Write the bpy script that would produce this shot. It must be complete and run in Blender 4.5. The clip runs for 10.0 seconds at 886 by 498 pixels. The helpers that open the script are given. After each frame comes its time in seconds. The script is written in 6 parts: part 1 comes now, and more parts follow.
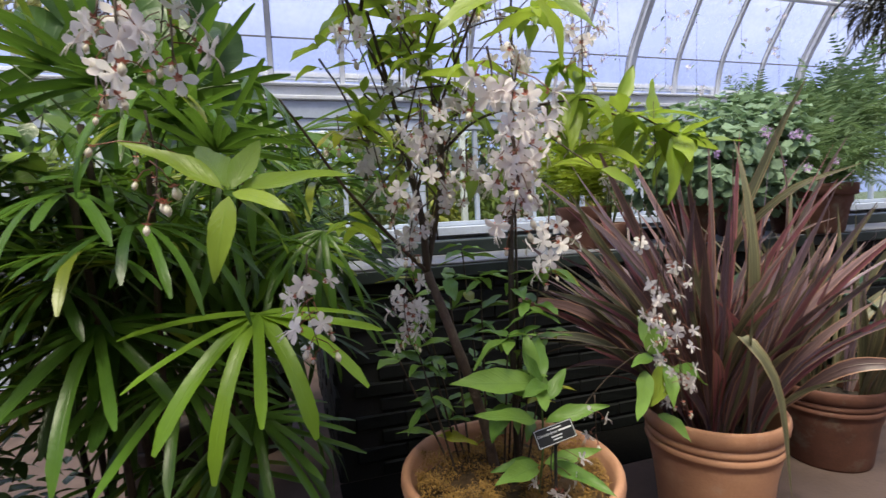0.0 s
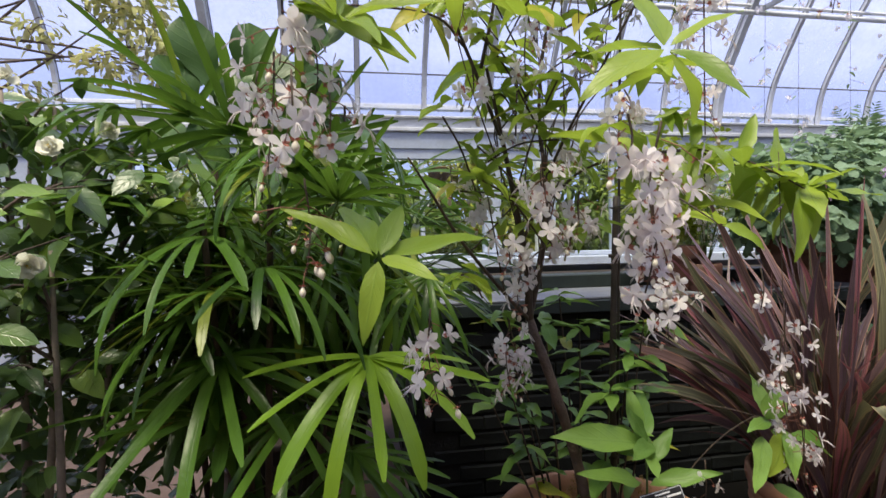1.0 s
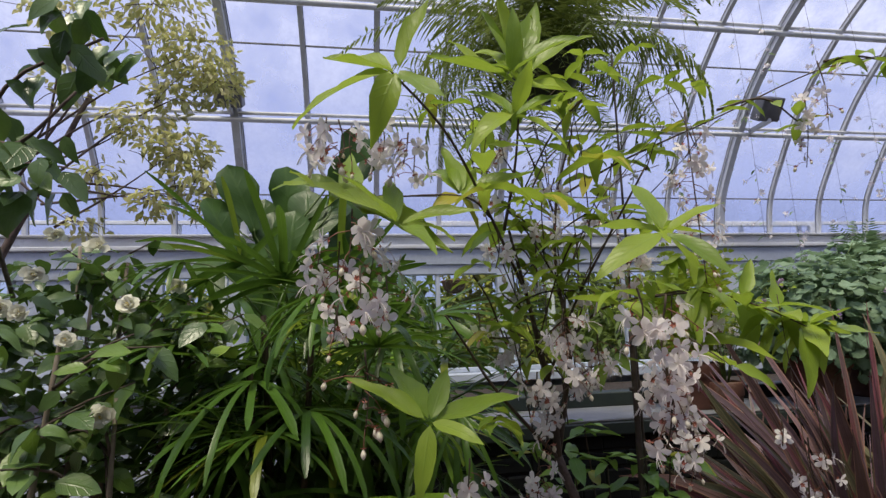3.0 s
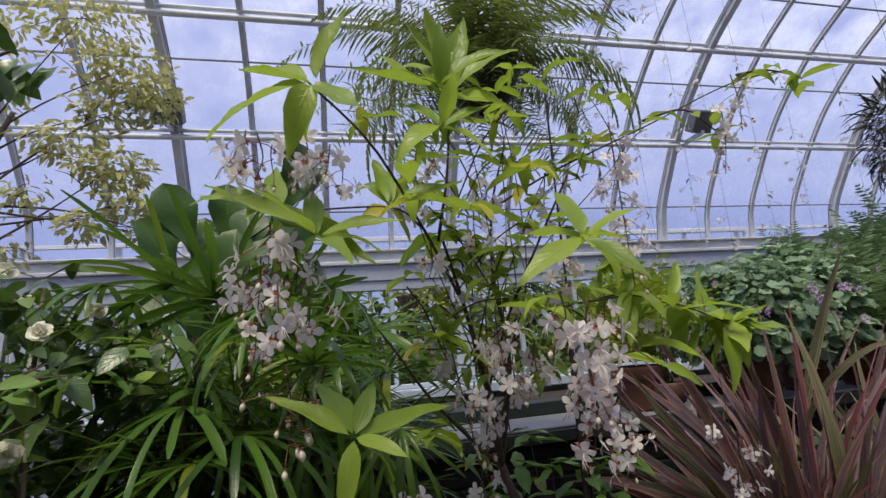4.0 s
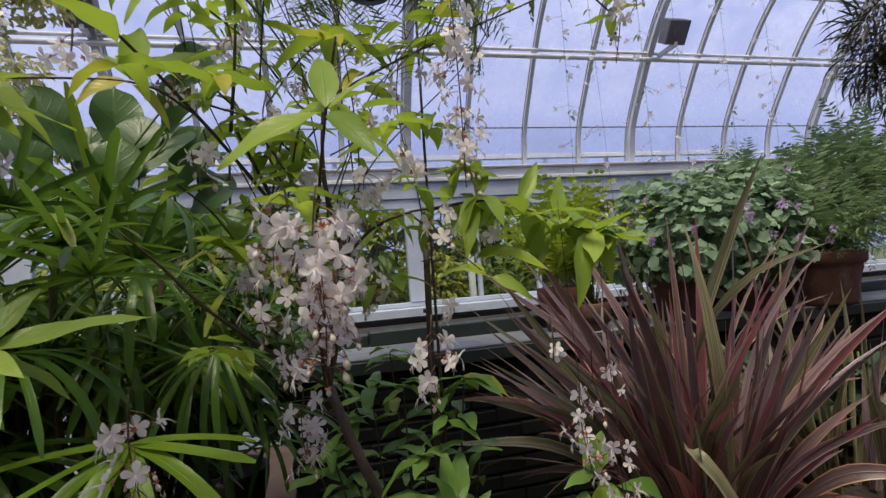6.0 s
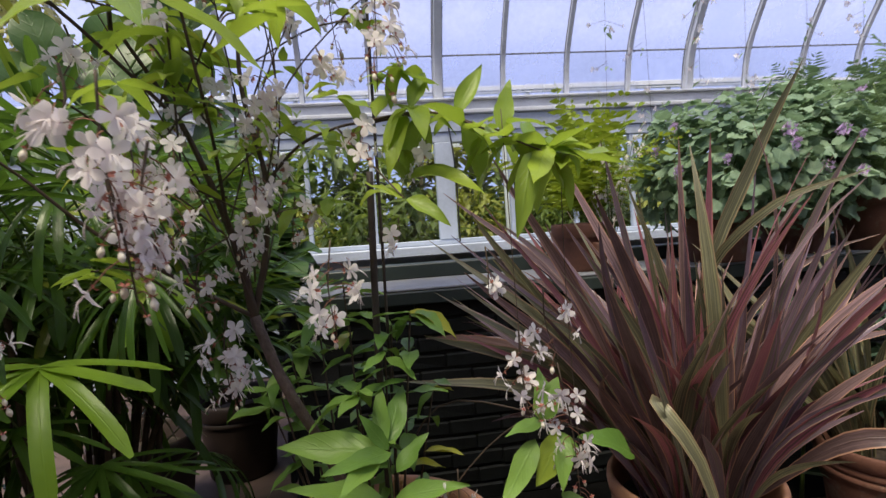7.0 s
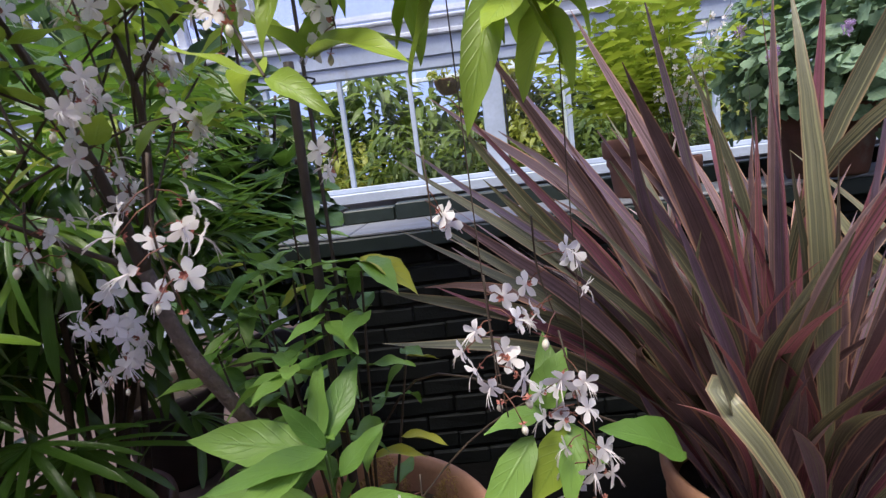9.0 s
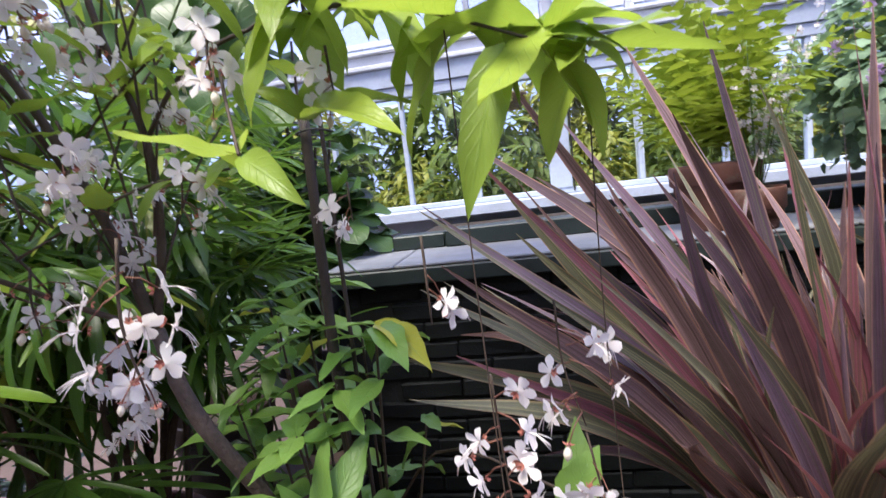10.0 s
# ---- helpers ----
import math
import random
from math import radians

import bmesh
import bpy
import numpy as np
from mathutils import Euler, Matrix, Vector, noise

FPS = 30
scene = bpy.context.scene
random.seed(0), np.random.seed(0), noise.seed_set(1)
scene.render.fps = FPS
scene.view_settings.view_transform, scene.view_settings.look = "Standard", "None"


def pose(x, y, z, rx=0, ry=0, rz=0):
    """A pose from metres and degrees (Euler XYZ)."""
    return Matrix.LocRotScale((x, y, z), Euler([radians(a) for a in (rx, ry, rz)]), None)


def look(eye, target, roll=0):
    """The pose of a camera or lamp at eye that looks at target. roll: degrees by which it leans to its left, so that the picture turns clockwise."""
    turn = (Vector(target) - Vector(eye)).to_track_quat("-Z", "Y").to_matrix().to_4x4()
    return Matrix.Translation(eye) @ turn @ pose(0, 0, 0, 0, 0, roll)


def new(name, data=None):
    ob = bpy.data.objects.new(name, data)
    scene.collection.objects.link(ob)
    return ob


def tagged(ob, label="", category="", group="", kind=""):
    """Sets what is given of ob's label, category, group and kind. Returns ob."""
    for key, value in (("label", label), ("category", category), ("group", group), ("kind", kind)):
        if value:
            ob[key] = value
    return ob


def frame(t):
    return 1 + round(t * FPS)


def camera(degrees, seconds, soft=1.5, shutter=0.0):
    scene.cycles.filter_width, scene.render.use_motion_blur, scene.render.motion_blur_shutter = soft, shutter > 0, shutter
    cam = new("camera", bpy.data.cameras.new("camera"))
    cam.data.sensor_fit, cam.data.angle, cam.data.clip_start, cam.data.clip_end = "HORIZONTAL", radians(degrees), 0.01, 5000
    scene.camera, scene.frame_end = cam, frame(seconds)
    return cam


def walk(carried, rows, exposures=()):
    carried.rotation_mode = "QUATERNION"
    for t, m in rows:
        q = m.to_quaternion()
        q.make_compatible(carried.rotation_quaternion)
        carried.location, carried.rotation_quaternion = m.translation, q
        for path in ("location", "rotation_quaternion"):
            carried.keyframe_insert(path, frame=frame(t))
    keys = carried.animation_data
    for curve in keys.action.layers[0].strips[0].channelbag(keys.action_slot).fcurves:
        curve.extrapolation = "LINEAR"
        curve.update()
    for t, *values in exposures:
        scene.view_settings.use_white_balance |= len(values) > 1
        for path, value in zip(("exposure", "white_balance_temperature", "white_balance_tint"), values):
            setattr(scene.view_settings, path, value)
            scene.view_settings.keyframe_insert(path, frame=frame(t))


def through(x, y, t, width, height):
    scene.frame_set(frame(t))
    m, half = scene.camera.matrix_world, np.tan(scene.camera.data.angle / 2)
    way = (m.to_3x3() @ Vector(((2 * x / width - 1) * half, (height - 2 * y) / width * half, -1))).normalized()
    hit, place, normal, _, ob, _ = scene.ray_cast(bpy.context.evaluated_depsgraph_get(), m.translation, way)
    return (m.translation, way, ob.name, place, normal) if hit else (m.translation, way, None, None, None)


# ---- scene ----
cam = camera(83.25, 10.0, soft=1.35, shutter=0.25)
ROWS = [
    (0, 0.0000, 0.0000, 1.0800, 85.638, 2.685, -17.325),
    (0.5, -0.0350, 0.0130, 1.1030, 85.570, 2.300, -12.073),
    (1, -0.0781, 0.0169, 1.1315, 88.563, 1.105, -9.823),
    (1.5, -0.1066, -0.0031, 1.1683, 91.905, 0.934, -8.402),
    (2, -0.1255, -0.0410, 1.1888, 95.043, 1.109, -7.844),
    (2.5, -0.1352, -0.0711, 1.2075, 98.178, 1.464, -7.735),
    (4, -0.0838, -0.0872, 1.1982, 101.968, 4.733, -12.781),
    (4.5, -0.0209, -0.0903, 1.1743, 100.412, 6.079, -14.933),
    (5, 0.0999, -0.1005, 1.1676, 97.637, 6.017, -14.904),
    (6.5, 0.3728, 0.0315, 1.1227, 91.084, 3.736, -11.465),
    (7, 0.5174, 0.0564, 1.0988, 87.317, 3.890, -6.925),
    (7.5, 0.6421, 0.0843, 1.0656, 84.040, 4.814, -2.116),
    (8, 0.6770, 0.1279, 1.0562, 82.135, 5.756, -1.081),
    (8.5, 0.6902, 0.2424, 1.0520, 81.399, 6.327, 0.461),
    (9, 0.7085, 0.3410, 1.0438, 80.893, 7.024, 1.094),
    (9.5, 0.7425, 0.4085, 1.0490, 80.336, 7.841, 2.844),
    (10, 0.7704, 0.4263, 1.1001, 82.820, 6.867, 8.818),
]
walk(cam, [(t, pose(x, y, z, rx, ry, rz)) for t, x, y, z, rx, ry, rz in ROWS],
     exposures=[(0, 0.86, 6550, 8), (1, 0.84, 6600, 9), (2.5, 0.3, 6600, 10), (4.5, 0.18, 6500, 10), (6.5, 0.44, 6750, 10), (7.5, 0.87, 6500, 11), (8.5, 1.0, 6050, 13), (9, 1.06, 6000, 15), (9.5, 1.35, 6050, 15), (10, 1.52, 5950, 17)])

# ---- world, sun, exposure ----
SUN_EL, SUN_ROT = radians(66), radians(202)
world = bpy.data.worlds.new("overcast_sky")
scene.world = world
world.use_nodes = True
wn = world.node_tree
wn.nodes.clear()
w_out = wn.nodes.new("ShaderNodeOutputWorld")
w_bg = wn.nodes.new("ShaderNodeBackground")
w_sky = wn.nodes.new("ShaderNodeTexSky")
w_sky.sky_type, w_sky.sun_disc = "NISHITA", False
w_sky.sun_elevation, w_sky.sun_rotation = SUN_EL, SUN_ROT
w_sky.air_density, w_sky.dust_density = 1.0, 3.0
w_mix = wn.nodes.new("ShaderNodeMix")
w_mix.data_type = "RGBA"
w_mix.inputs[0].default_value = 0.8
w_mix.inputs[7].default_value = (5.5, 6.4, 11.9, 1)
wn.links.new(w_sky.outputs[0], w_mix.inputs[6])
wn.links.new(w_mix.outputs[2], w_bg.inputs[0])
w_bg.inputs[1].default_value = 0.072
wn.links.new(w_bg.outputs[0], w_out.inputs[0])

sun_data = bpy.data.lights.new("sun", "SUN")
sun_data.energy, sun_data.angle, sun_data.color = 5.3, radians(24), (1.0, 0.92, 0.72)
sun = new("sun", sun_data)
sun.matrix_world = look((-1.5, -2.4, 10.0), (0.5, 1.2, 0.8))


# ---- small builders ----
rng = random.Random(7)


def mesh_of(name, verts, faces, mats, uvs=None, idx=None, smooth=True):
    me = bpy.data.meshes.new(name)
    me.from_pydata([tuple(v) for v in verts], [], faces)
    for m in mats if isinstance(mats, (list, tuple)) else [mats]:
        me.materials.append(m)
    if uvs is not None:
        lay = me.uv_layers.new(name="UVMap")
        loops = np.empty(len(me.loops), dtype=np.int32)
        me.loops.foreach_get("vertex_index", loops)
        lay.data.foreach_set("uv", np.asarray(uvs, dtype=np.float32)[loops].ravel())
    if idx is not None:
        me.polygons.foreach_set("material_index", np.asarray(idx, dtype=np.int32))
    me.polygons.foreach_set("use_smooth", np.full(len(me.polygons), smooth))
    me.update()
    return me


def thing(name, label, category, group="", kind="", at=(0, 0, 0)):
    ob = new(name)
    ob.location = at
    ob.empty_display_size = 0.05
    tagged(ob, label, category, group, kind)
    return ob


def put(name, me, parent=None, m=None, label=""):
    """A mesh object at the world pose m, under parent (an Empty without turn, or a part at its own pose)."""
    ob = new(name, me)
    m = m or Matrix.Identity(4)
    if parent is not None:
        ob.parent = parent
        base = Matrix.Translation(parent.location) if parent.parent is None and parent.data is None else parent.matrix_basis
        if parent.parent is not None:
            base = Matrix.Translation(parent.parent.location) @ parent.matrix_basis
        ob.matrix_basis = base.inverted() @ m
    else:
        ob.matrix_basis = m
    if label:
        ob["label"] = label
    return ob


def bm_mesh(name, bm, mat, smooth=False):
    me = bpy.data.meshes.new(name)
    bm.normal_update()
    bm.to_mesh(me)
    bm.free()
    me.materials.append(mat)
    if smooth:
        me.polygons.foreach_set("use_smooth", np.full(len(me.polygons), True))
    return me


def box_mesh(name, size, mat, bevel=0.004, seg=1):
    bm = bmesh.new()
    bmesh.ops.create_cube(bm, size=1)
    bmesh.ops.scale(bm, vec=size, verts=bm.verts)
    if bevel:
        bmesh.ops.bevel(bm, geom=bm.edges, offset=bevel, segments=seg, affect="EDGES")
    return bm_mesh(name, bm, mat)


def box(name, lo, hi, mat, parent=None, bevel=0.004, label=""):
    lo, hi = Vector(lo), Vector(hi)
    return put(name, box_mesh(name, hi - lo, mat, bevel), parent, Matrix.Translation((lo + hi) / 2), label)


def frame_of(base, way, up=(0, 0, 1), scale=1.0, wide=1.0):
    """A pose whose y axis runs along way, with z as near to up as can be."""
    y = Vector(way).normalized()
    x = y.cross(Vector(up))
    if x.length < 1e-4:
        x = y.cross(Vector((1, 0, 0)))
    x.normalize()
    z = x.cross(y)
    m = Matrix((x * scale * wide, y * scale, z * scale)).transposed().to_4x4()
    m.translation = base
    return m


def smooth_line(pts, n):
    """n + 1 points on a Catmull-Rom line through pts."""
    P = [Vector(p) for p in pts]
    P = [P[0] * 2 - P[1]] + P + [P[-1] * 2 - P[-2]]
    out = []
    k = len(P) - 3
    for i in range(n + 1):
        s = i / n * k
        j = min(int(s), k - 1)
        u = s - j
        a, b, c, d = P[j:j + 4]
        out.append(0.5 * (2 * b + (c - a) * u + (2 * a - 5 * b + 4 * c - d) * u * u + (3 * b - a - 3 * c + d) * u ** 3))
    return out


def tube_data(pts, r0, r1, sides=6, rough=0.0, seed=0):
    rr = random.Random(seed)
    verts, faces = [], []
    n = len(pts)
    side = None
    for i, p in enumerate(pts):
        t = (pts[min(i + 1, n - 1)] - pts[max(i - 1, 0)]).normalized()
        if side is None:
            side = t.orthogonal().normalized()
        side = (side - t * side.dot(t)).normalized()
        up = t.cross(side)
        r = r0 + (r1 - r0) * i / (n - 1)
        for k in range(sides):
            a = 2 * math.pi * k / sides
            q = r * (1 + rough * rr.uniform(-1, 1))
            verts.append(p + side * math.cos(a) * q + up * math.sin(a) * q)
    for i in range(n - 1):
        for k in range(sides):
            a, b = i * sides + k, i * sides + (k + 1) % sides
            faces.append((a, b, b + sides, a + sides))
    faces.append(tuple(range(sides))[::-1])
    faces.append(tuple(range((n - 1) * sides, n * sides)))
    return verts, faces


def tube(name, pts, r0, r1, mat, parent=None, sides=6, n=12, rough=0.0, label="", seed=0):
    v, f = tube_data(smooth_line(pts, n), r0, r1, sides, rough, seed)
    return put(name, mesh_of(name, v, f, mat), parent, None, label)


class Bag:
    """Gathers many small pieces into one mesh."""

    def __init__(self):
        self.v, self.f, self.uv, self.idx = [], [], [], []

    def add(self, verts, faces, m=None, uvs=None, idx=None):
        k = len(self.v)
        self.v += [m @ Vector(p) for p in verts] if m is not None else list(verts)
        self.f += [tuple(i + k for i in q) for q in faces]
        self.uv += list(uvs) if uvs is not None else [(0.5, 0.5)] * len(verts)
        self.idx += list(idx) if idx is not None else [0] * len(faces)
        return self

    def mesh(self, name, mats, smooth=True):
        return mesh_of(name, self.v, self.f, mats, self.uv, self.idx, smooth)


# ---- materials ----
def material(name, rough=0.5, metal=0.0):
    m = bpy.data.materials.new(name)
    m.use_nodes = True
    nt = m.node_tree
    b = nt.nodes["Principled BSDF"]
    b.inputs["Roughness"].default_value, b.inputs["Metallic"].default_value = rough, metal
    return m, nt, b


def node(nt, kind, **inputs):
    n = nt.nodes.new("ShaderNode" + kind)
    for k, v in inputs.items():
        key = int(k[1:]) if k[0] == "i" and k[1:].isdigit() else k
        if hasattr(v, "is_output"):
            nt.links.new(v, n.inputs[key])
        else:
            n.inputs[key].default_value = v
    return n


def mathn(nt, op, a, b=0.0, clamp=False):
    n = node(nt, "Math", i0=a, i1=b)
    n.operation, n.use_clamp = op, clamp
    return n.outputs[0]


def mixc(nt, fac, a, b, kind="MIX"):
    n = nt.nodes.new("ShaderNodeMix")
    n.data_type, n.blend_type = "RGBA", kind
    for i, v in ((0, fac), (6, a), (7, b)):
        if hasattr(v, "is_output"):
            nt.links.new(v, n.inputs[i])
        else:
            n.inputs[i].default_value = v if i == 0 else (*v, 1) if len(v) == 3 else v
    return n.outputs[2]


def ramp(nt, fac, stops):
    n = nt.nodes.new("ShaderNodeValToRGB")
    nt.links.new(fac, n.inputs[0])
    e = n.color_ramp.elements
    while len(e) < len(stops):
        e.new(0.5)
    for q, (p, c) in zip(e, stops):
        q.position, q.color = p, (*c, 1) if len(c) == 3 else c
    return n.outputs[0]


def world_noise(nt, scale, detail=4.0, rough=0.55):
    g = nt.nodes.new("ShaderNodeNewGeometry")
    n = node(nt, "TexNoise", Scale=scale, Detail=detail, Roughness=rough, Vector=g.outputs["Position"])
    return n.outputs[0]


def bump(nt, b, height, strength=0.3, dist=0.01):
    n = node(nt, "Bump", Strength=strength, Distance=dist, Height=height)
    nt.links.new(n.outputs[0], b.inputs["Normal"])


def chance(nt):
    """A number from 0 to 1 for each object and each loose piece."""
    o = nt.nodes.new("ShaderNodeObjectInfo")
    g = nt.nodes.new("ShaderNodeNewGeometry")
    return mathn(nt, "FRACT", mathn(nt, "ADD", o.outputs["Random"], g.outputs["Random Per Island"]))


def plain(name, dark, light, rough=0.6, scale=6.0, fine=60.0, relief=0.2, metal=0.0, dirt=None, dirt_at=(0.55, 0.75)):
    m, nt, b = material(name, rough, metal)
    a = world_noise(nt, scale, 5)
    f = world_noise(nt, fine, 3)
    k = mathn(nt, "ADD", mathn(nt, "MULTIPLY", a, 0.7), mathn(nt, "MULTIPLY", f, 0.3))
    c = ramp(nt, k, [(0.3, dark), (0.7, light)])
    if dirt:
        d = ramp(nt, world_noise(nt, scale * 0.6 + 1.7, 7, 0.7), [(dirt_at[0], (0, 0, 0)), (dirt_at[1], (1, 1, 1))])
        c = mixc(nt, d, c, dirt)
    nt.links.new(c, b.inputs["Base Color"])
    rr = node(nt, "MapRange", Value=f)
    rr.inputs[3].default_value, rr.inputs[4].default_value = max(0.05, rough - 0.12), min(1, rough + 0.12)
    nt.links.new(rr.outputs[0], b.inputs["Roughness"])
    if relief:
        bump(nt, b, k, relief)
    return m


def leaf_mat(name, dark, light, vein, rough=0.42, through=0.3, glow=None, veins=9.0, odd=None, odd_share=0.06, stripes=None, edge=None, gloss=0.34):
    """Leaf: midrib and side veins along the leaf's own u, v; each leaf its own tone; some light passes through."""
    m, nt, b = material(name, rough)
    uv = nt.nodes.new("ShaderNodeUVMap")
    sep = node(nt, "SeparateXYZ", Vector=uv.outputs[0])
    u, v = sep.outputs[0], sep.outputs[1]
    off = mathn(nt, "ABSOLUTE", mathn(nt, "SUBTRACT", u, 0.5))
    rnd = chance(nt)
    big = world_noise(nt, 22.0, 3)
    tone = mathn(nt, "ADD", mathn(nt, "MULTIPLY", rnd, 0.65), mathn(nt, "MULTIPLY", big, 0.35))
    c = mixc(nt, tone, dark, light)
    if odd:
        c = mixc(nt, mathn(nt, "GREATER_THAN", mathn(nt, "FRACT", mathn(nt, "MULTIPLY", rnd, 7.31)), 1 - odd_share), c, odd)
    mid = ramp(nt, off, [(0.015, (1, 1, 1)), (0.05, (0, 0, 0))])
    if veins:
        ph = mathn(nt, "FRACT", mathn(nt, "SUBTRACT", mathn(nt, "MULTIPLY", v, veins), mathn(nt, "MULTIPLY", off, veins * 0.55)))
        side = ramp(nt, mathn(nt, "ABSOLUTE", mathn(nt, "SUBTRACT", ph, 0.5)), [(0.02, (1, 1, 1)), (0.12, (0, 0, 0))])
        mid = mixc(nt, 0.55, mid, side, "ADD")
    c = mixc(nt, mathn(nt, "MULTIPLY", mid, 0.27), c, vein)
    if stripes:
        w = node(nt, "TexNoise", Scale=1.0, Detail=2.0)
        mp = node(nt, "CombineXYZ", X=mathn(nt, "MULTIPLY", u, 9.0), Y=mathn(nt, "MULTIPLY", v, 0.35), Z=mathn(nt, "MULTIPLY", rnd, 40.0))
        nt.links.new(mp.outputs[0], w.inputs["Vector"])
        c = mixc(nt, ramp(nt, w.outputs[0], [(0.5, (0, 0, 0)), (0.62, (1, 1, 1))]), c, stripes)
    if stripes:
        fine = node(nt, "TexNoise", Scale=1.0, Detail=3.0)
        fm = node(nt, "CombineXYZ", X=mathn(nt, "MULTIPLY", u, 34.0), Y=mathn(nt, "MULTIPLY", v, 5.0), Z=mathn(nt, "MULTIPLY", rnd, 90.0))
        nt.links.new(fm.outputs[0], fine.inputs["Vector"])
        c = mixc(nt, 1.0, c, ramp(nt, fine.outputs[0], [(0.3, (0.6, 0.6, 0.6)), (0.7, (1.35, 1.35, 1.35))]), "MULTIPLY")
    if edge:
        c = mixc(nt, ramp(nt, off, [(0.4, (0, 0, 0)), (0.47, (0.7, 0.7, 0.7))]), c, edge)
    nt.links.new(c, b.inputs["Base Color"])
    bump(nt, b, mathn(nt, "ADD", mid, mathn(nt, "MULTIPLY", world_noise(nt, 90, 2), 0.6)), 0.25, 0.004)
    b.inputs["Specular IOR Level"].default_value = gloss
    tr = node(nt, "BsdfTranslucent")
    nt.links.new(mixc(nt, 0.5, c, glow or light), tr.inputs[0])
    mx = node(nt, "MixShader", i0=through, i1=b.outputs[0], i2=tr.outputs[0])
    nt.links.new(mx.outputs[0], nt.nodes["Material Output"].inputs[0])
    return m


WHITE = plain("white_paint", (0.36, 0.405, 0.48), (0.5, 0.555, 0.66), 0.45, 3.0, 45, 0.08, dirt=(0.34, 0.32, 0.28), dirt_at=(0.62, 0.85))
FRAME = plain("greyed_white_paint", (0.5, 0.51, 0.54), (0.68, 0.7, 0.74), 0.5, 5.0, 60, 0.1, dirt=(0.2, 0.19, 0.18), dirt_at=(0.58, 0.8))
SLAB = plain("worn_stone_slab", (0.14, 0.148, 0.165), (0.25, 0.258, 0.28), 0.7, 8.0, 90, 0.25, dirt=(0.2, 0.19, 0.17))
DARKGREEN = plain("dark_green_paint", (0.012, 0.02, 0.018), (0.03, 0.042, 0.038), 0.45, 6.0, 70, 0.15)
BRICKM = plain("black_painted_brick", (0.002, 0.003, 0.003), (0.006, 0.008, 0.008), 0.7, 14.0, 120, 0.5)
BRICKM.node_tree.nodes["Principled BSDF"].inputs["Specular IOR Level"].default_value = 0.28
JOINT = plain("black_painted_mortar", (0.004, 0.005, 0.005), (0.012, 0.013, 0.013), 0.7, 20, 150, 0.5)
FLOORM = plain("worn_brown_concrete", (0.062, 0.041, 0.036), (0.12, 0.08, 0.07), 0.75, 4.0, 70, 0.3, dirt=(0.03, 0.022, 0.02))
TERRA = plain("terracotta", (0.42, 0.2, 0.115), (0.56, 0.3, 0.18), 0.72, 9.0, 110, 0.2, dirt=(0.55, 0.42, 0.33), dirt_at=(0.6, 0.85))
TERRA_OLD = plain("aged_terracotta", (0.09, 0.036, 0.024), (0.18, 0.075, 0.05), 0.8, 10.0, 110, 0.25, dirt=(0.2, 0.17, 0.13))
DARKCLAY = plain("dark_brown_clay", (0.02, 0.013, 0.01), (0.05, 0.03, 0.024), 0.6, 10, 110, 0.2)
SOIL = plain("dark_soil", (0.012, 0.009, 0.007), (0.05, 0.035, 0.025), 0.95, 30, 140, 0.8)
MOSSY = plain("mossy_brown_soil", (0.03, 0.018, 0.01), (0.13, 0.075, 0.03), 0.95, 28, 150, 0.9, dirt=(0.03, 0.02, 0.012), dirt_at=(0.6, 0.68))
MOSS = plain("golden_sphagnum", (0.14, 0.07, 0.02), (0.5, 0.29, 0.075), 0.9, 25, 160, 0.9)
BARK = plain("grey_brown_bark", (0.045, 0.031, 0.026), (0.15, 0.108, 0.09), 0.8, 30, 160, 0.9, dirt=(0.26, 0.21, 0.17), dirt_at=(0.62, 0.72))
TWIG = plain("dark_twig", (0.035, 0.025, 0.018), (0.095, 0.062, 0.042), 0.7, 25, 140, 0.4)
CANE = plain("fibrous_cane", (0.02, 0.015, 0.01), (0.075, 0.05, 0.03), 0.9, 30, 160, 0.7)
TANBARK = plain("tan_bark", (0.13, 0.105, 0.08), (0.3, 0.25, 0.2), 0.75, 14, 120, 0.3)
GREENSTEM = plain("green_stem", (0.05, 0.09, 0.02), (0.11, 0.17, 0.04), 0.5, 20, 100, 0.2)
STAKE = plain("dark_bamboo_stake", (0.02, 0.014, 0.012), (0.06, 0.045, 0.038), 0.6, 20, 120, 0.3)
BLACKP = plain("black_plastic", (0.006, 0.006, 0.006), (0.02, 0.02, 0.02), 0.5, 20, 90, 0.2)
GREYBOX = plain("grey_metal_housing", (0.09, 0.09, 0.095), (0.15, 0.15, 0.155), 0.5, 10, 80, 0.1)
INK = plain("white_engraving", (0.7, 0.7, 0.7), (0.8, 0.8, 0.8), 0.5, 30, 90, 0)

CLERO = leaf_mat("clerodendrum_leaf", (0.11, 0.21, 0.03), (0.41, 0.52, 0.065), (0.22, 0.36, 0.07), 0.36, 0.42, (0.4, 0.54, 0.055), 8, (0.48, 0.43, 0.06), 0.06)
# Shade on the low leaves, painted in as a darker copy of CLERO.
CLERO_LOW = leaf_mat("shaded_clerodendrum_leaf", (0.085, 0.2, 0.036), (0.26, 0.42, 0.085), (0.19, 0.34, 0.08), 0.38, 0.28, (0.18, 0.3, 0.03), 8, (0.4, 0.4, 0.03), 0.05)
# The palm's sunlit tone, put into a brighter copy of its leaf colour.
PALM_SUNLIT = leaf_mat("sunlit_palm_leaf", (0.08, 0.18, 0.015), (0.21, 0.34, 0.03), (0.2, 0.34, 0.04), 0.35, 0.3, (0.34, 0.46, 0.03), 0, (0.34, 0.38, 0.04), 0.05)
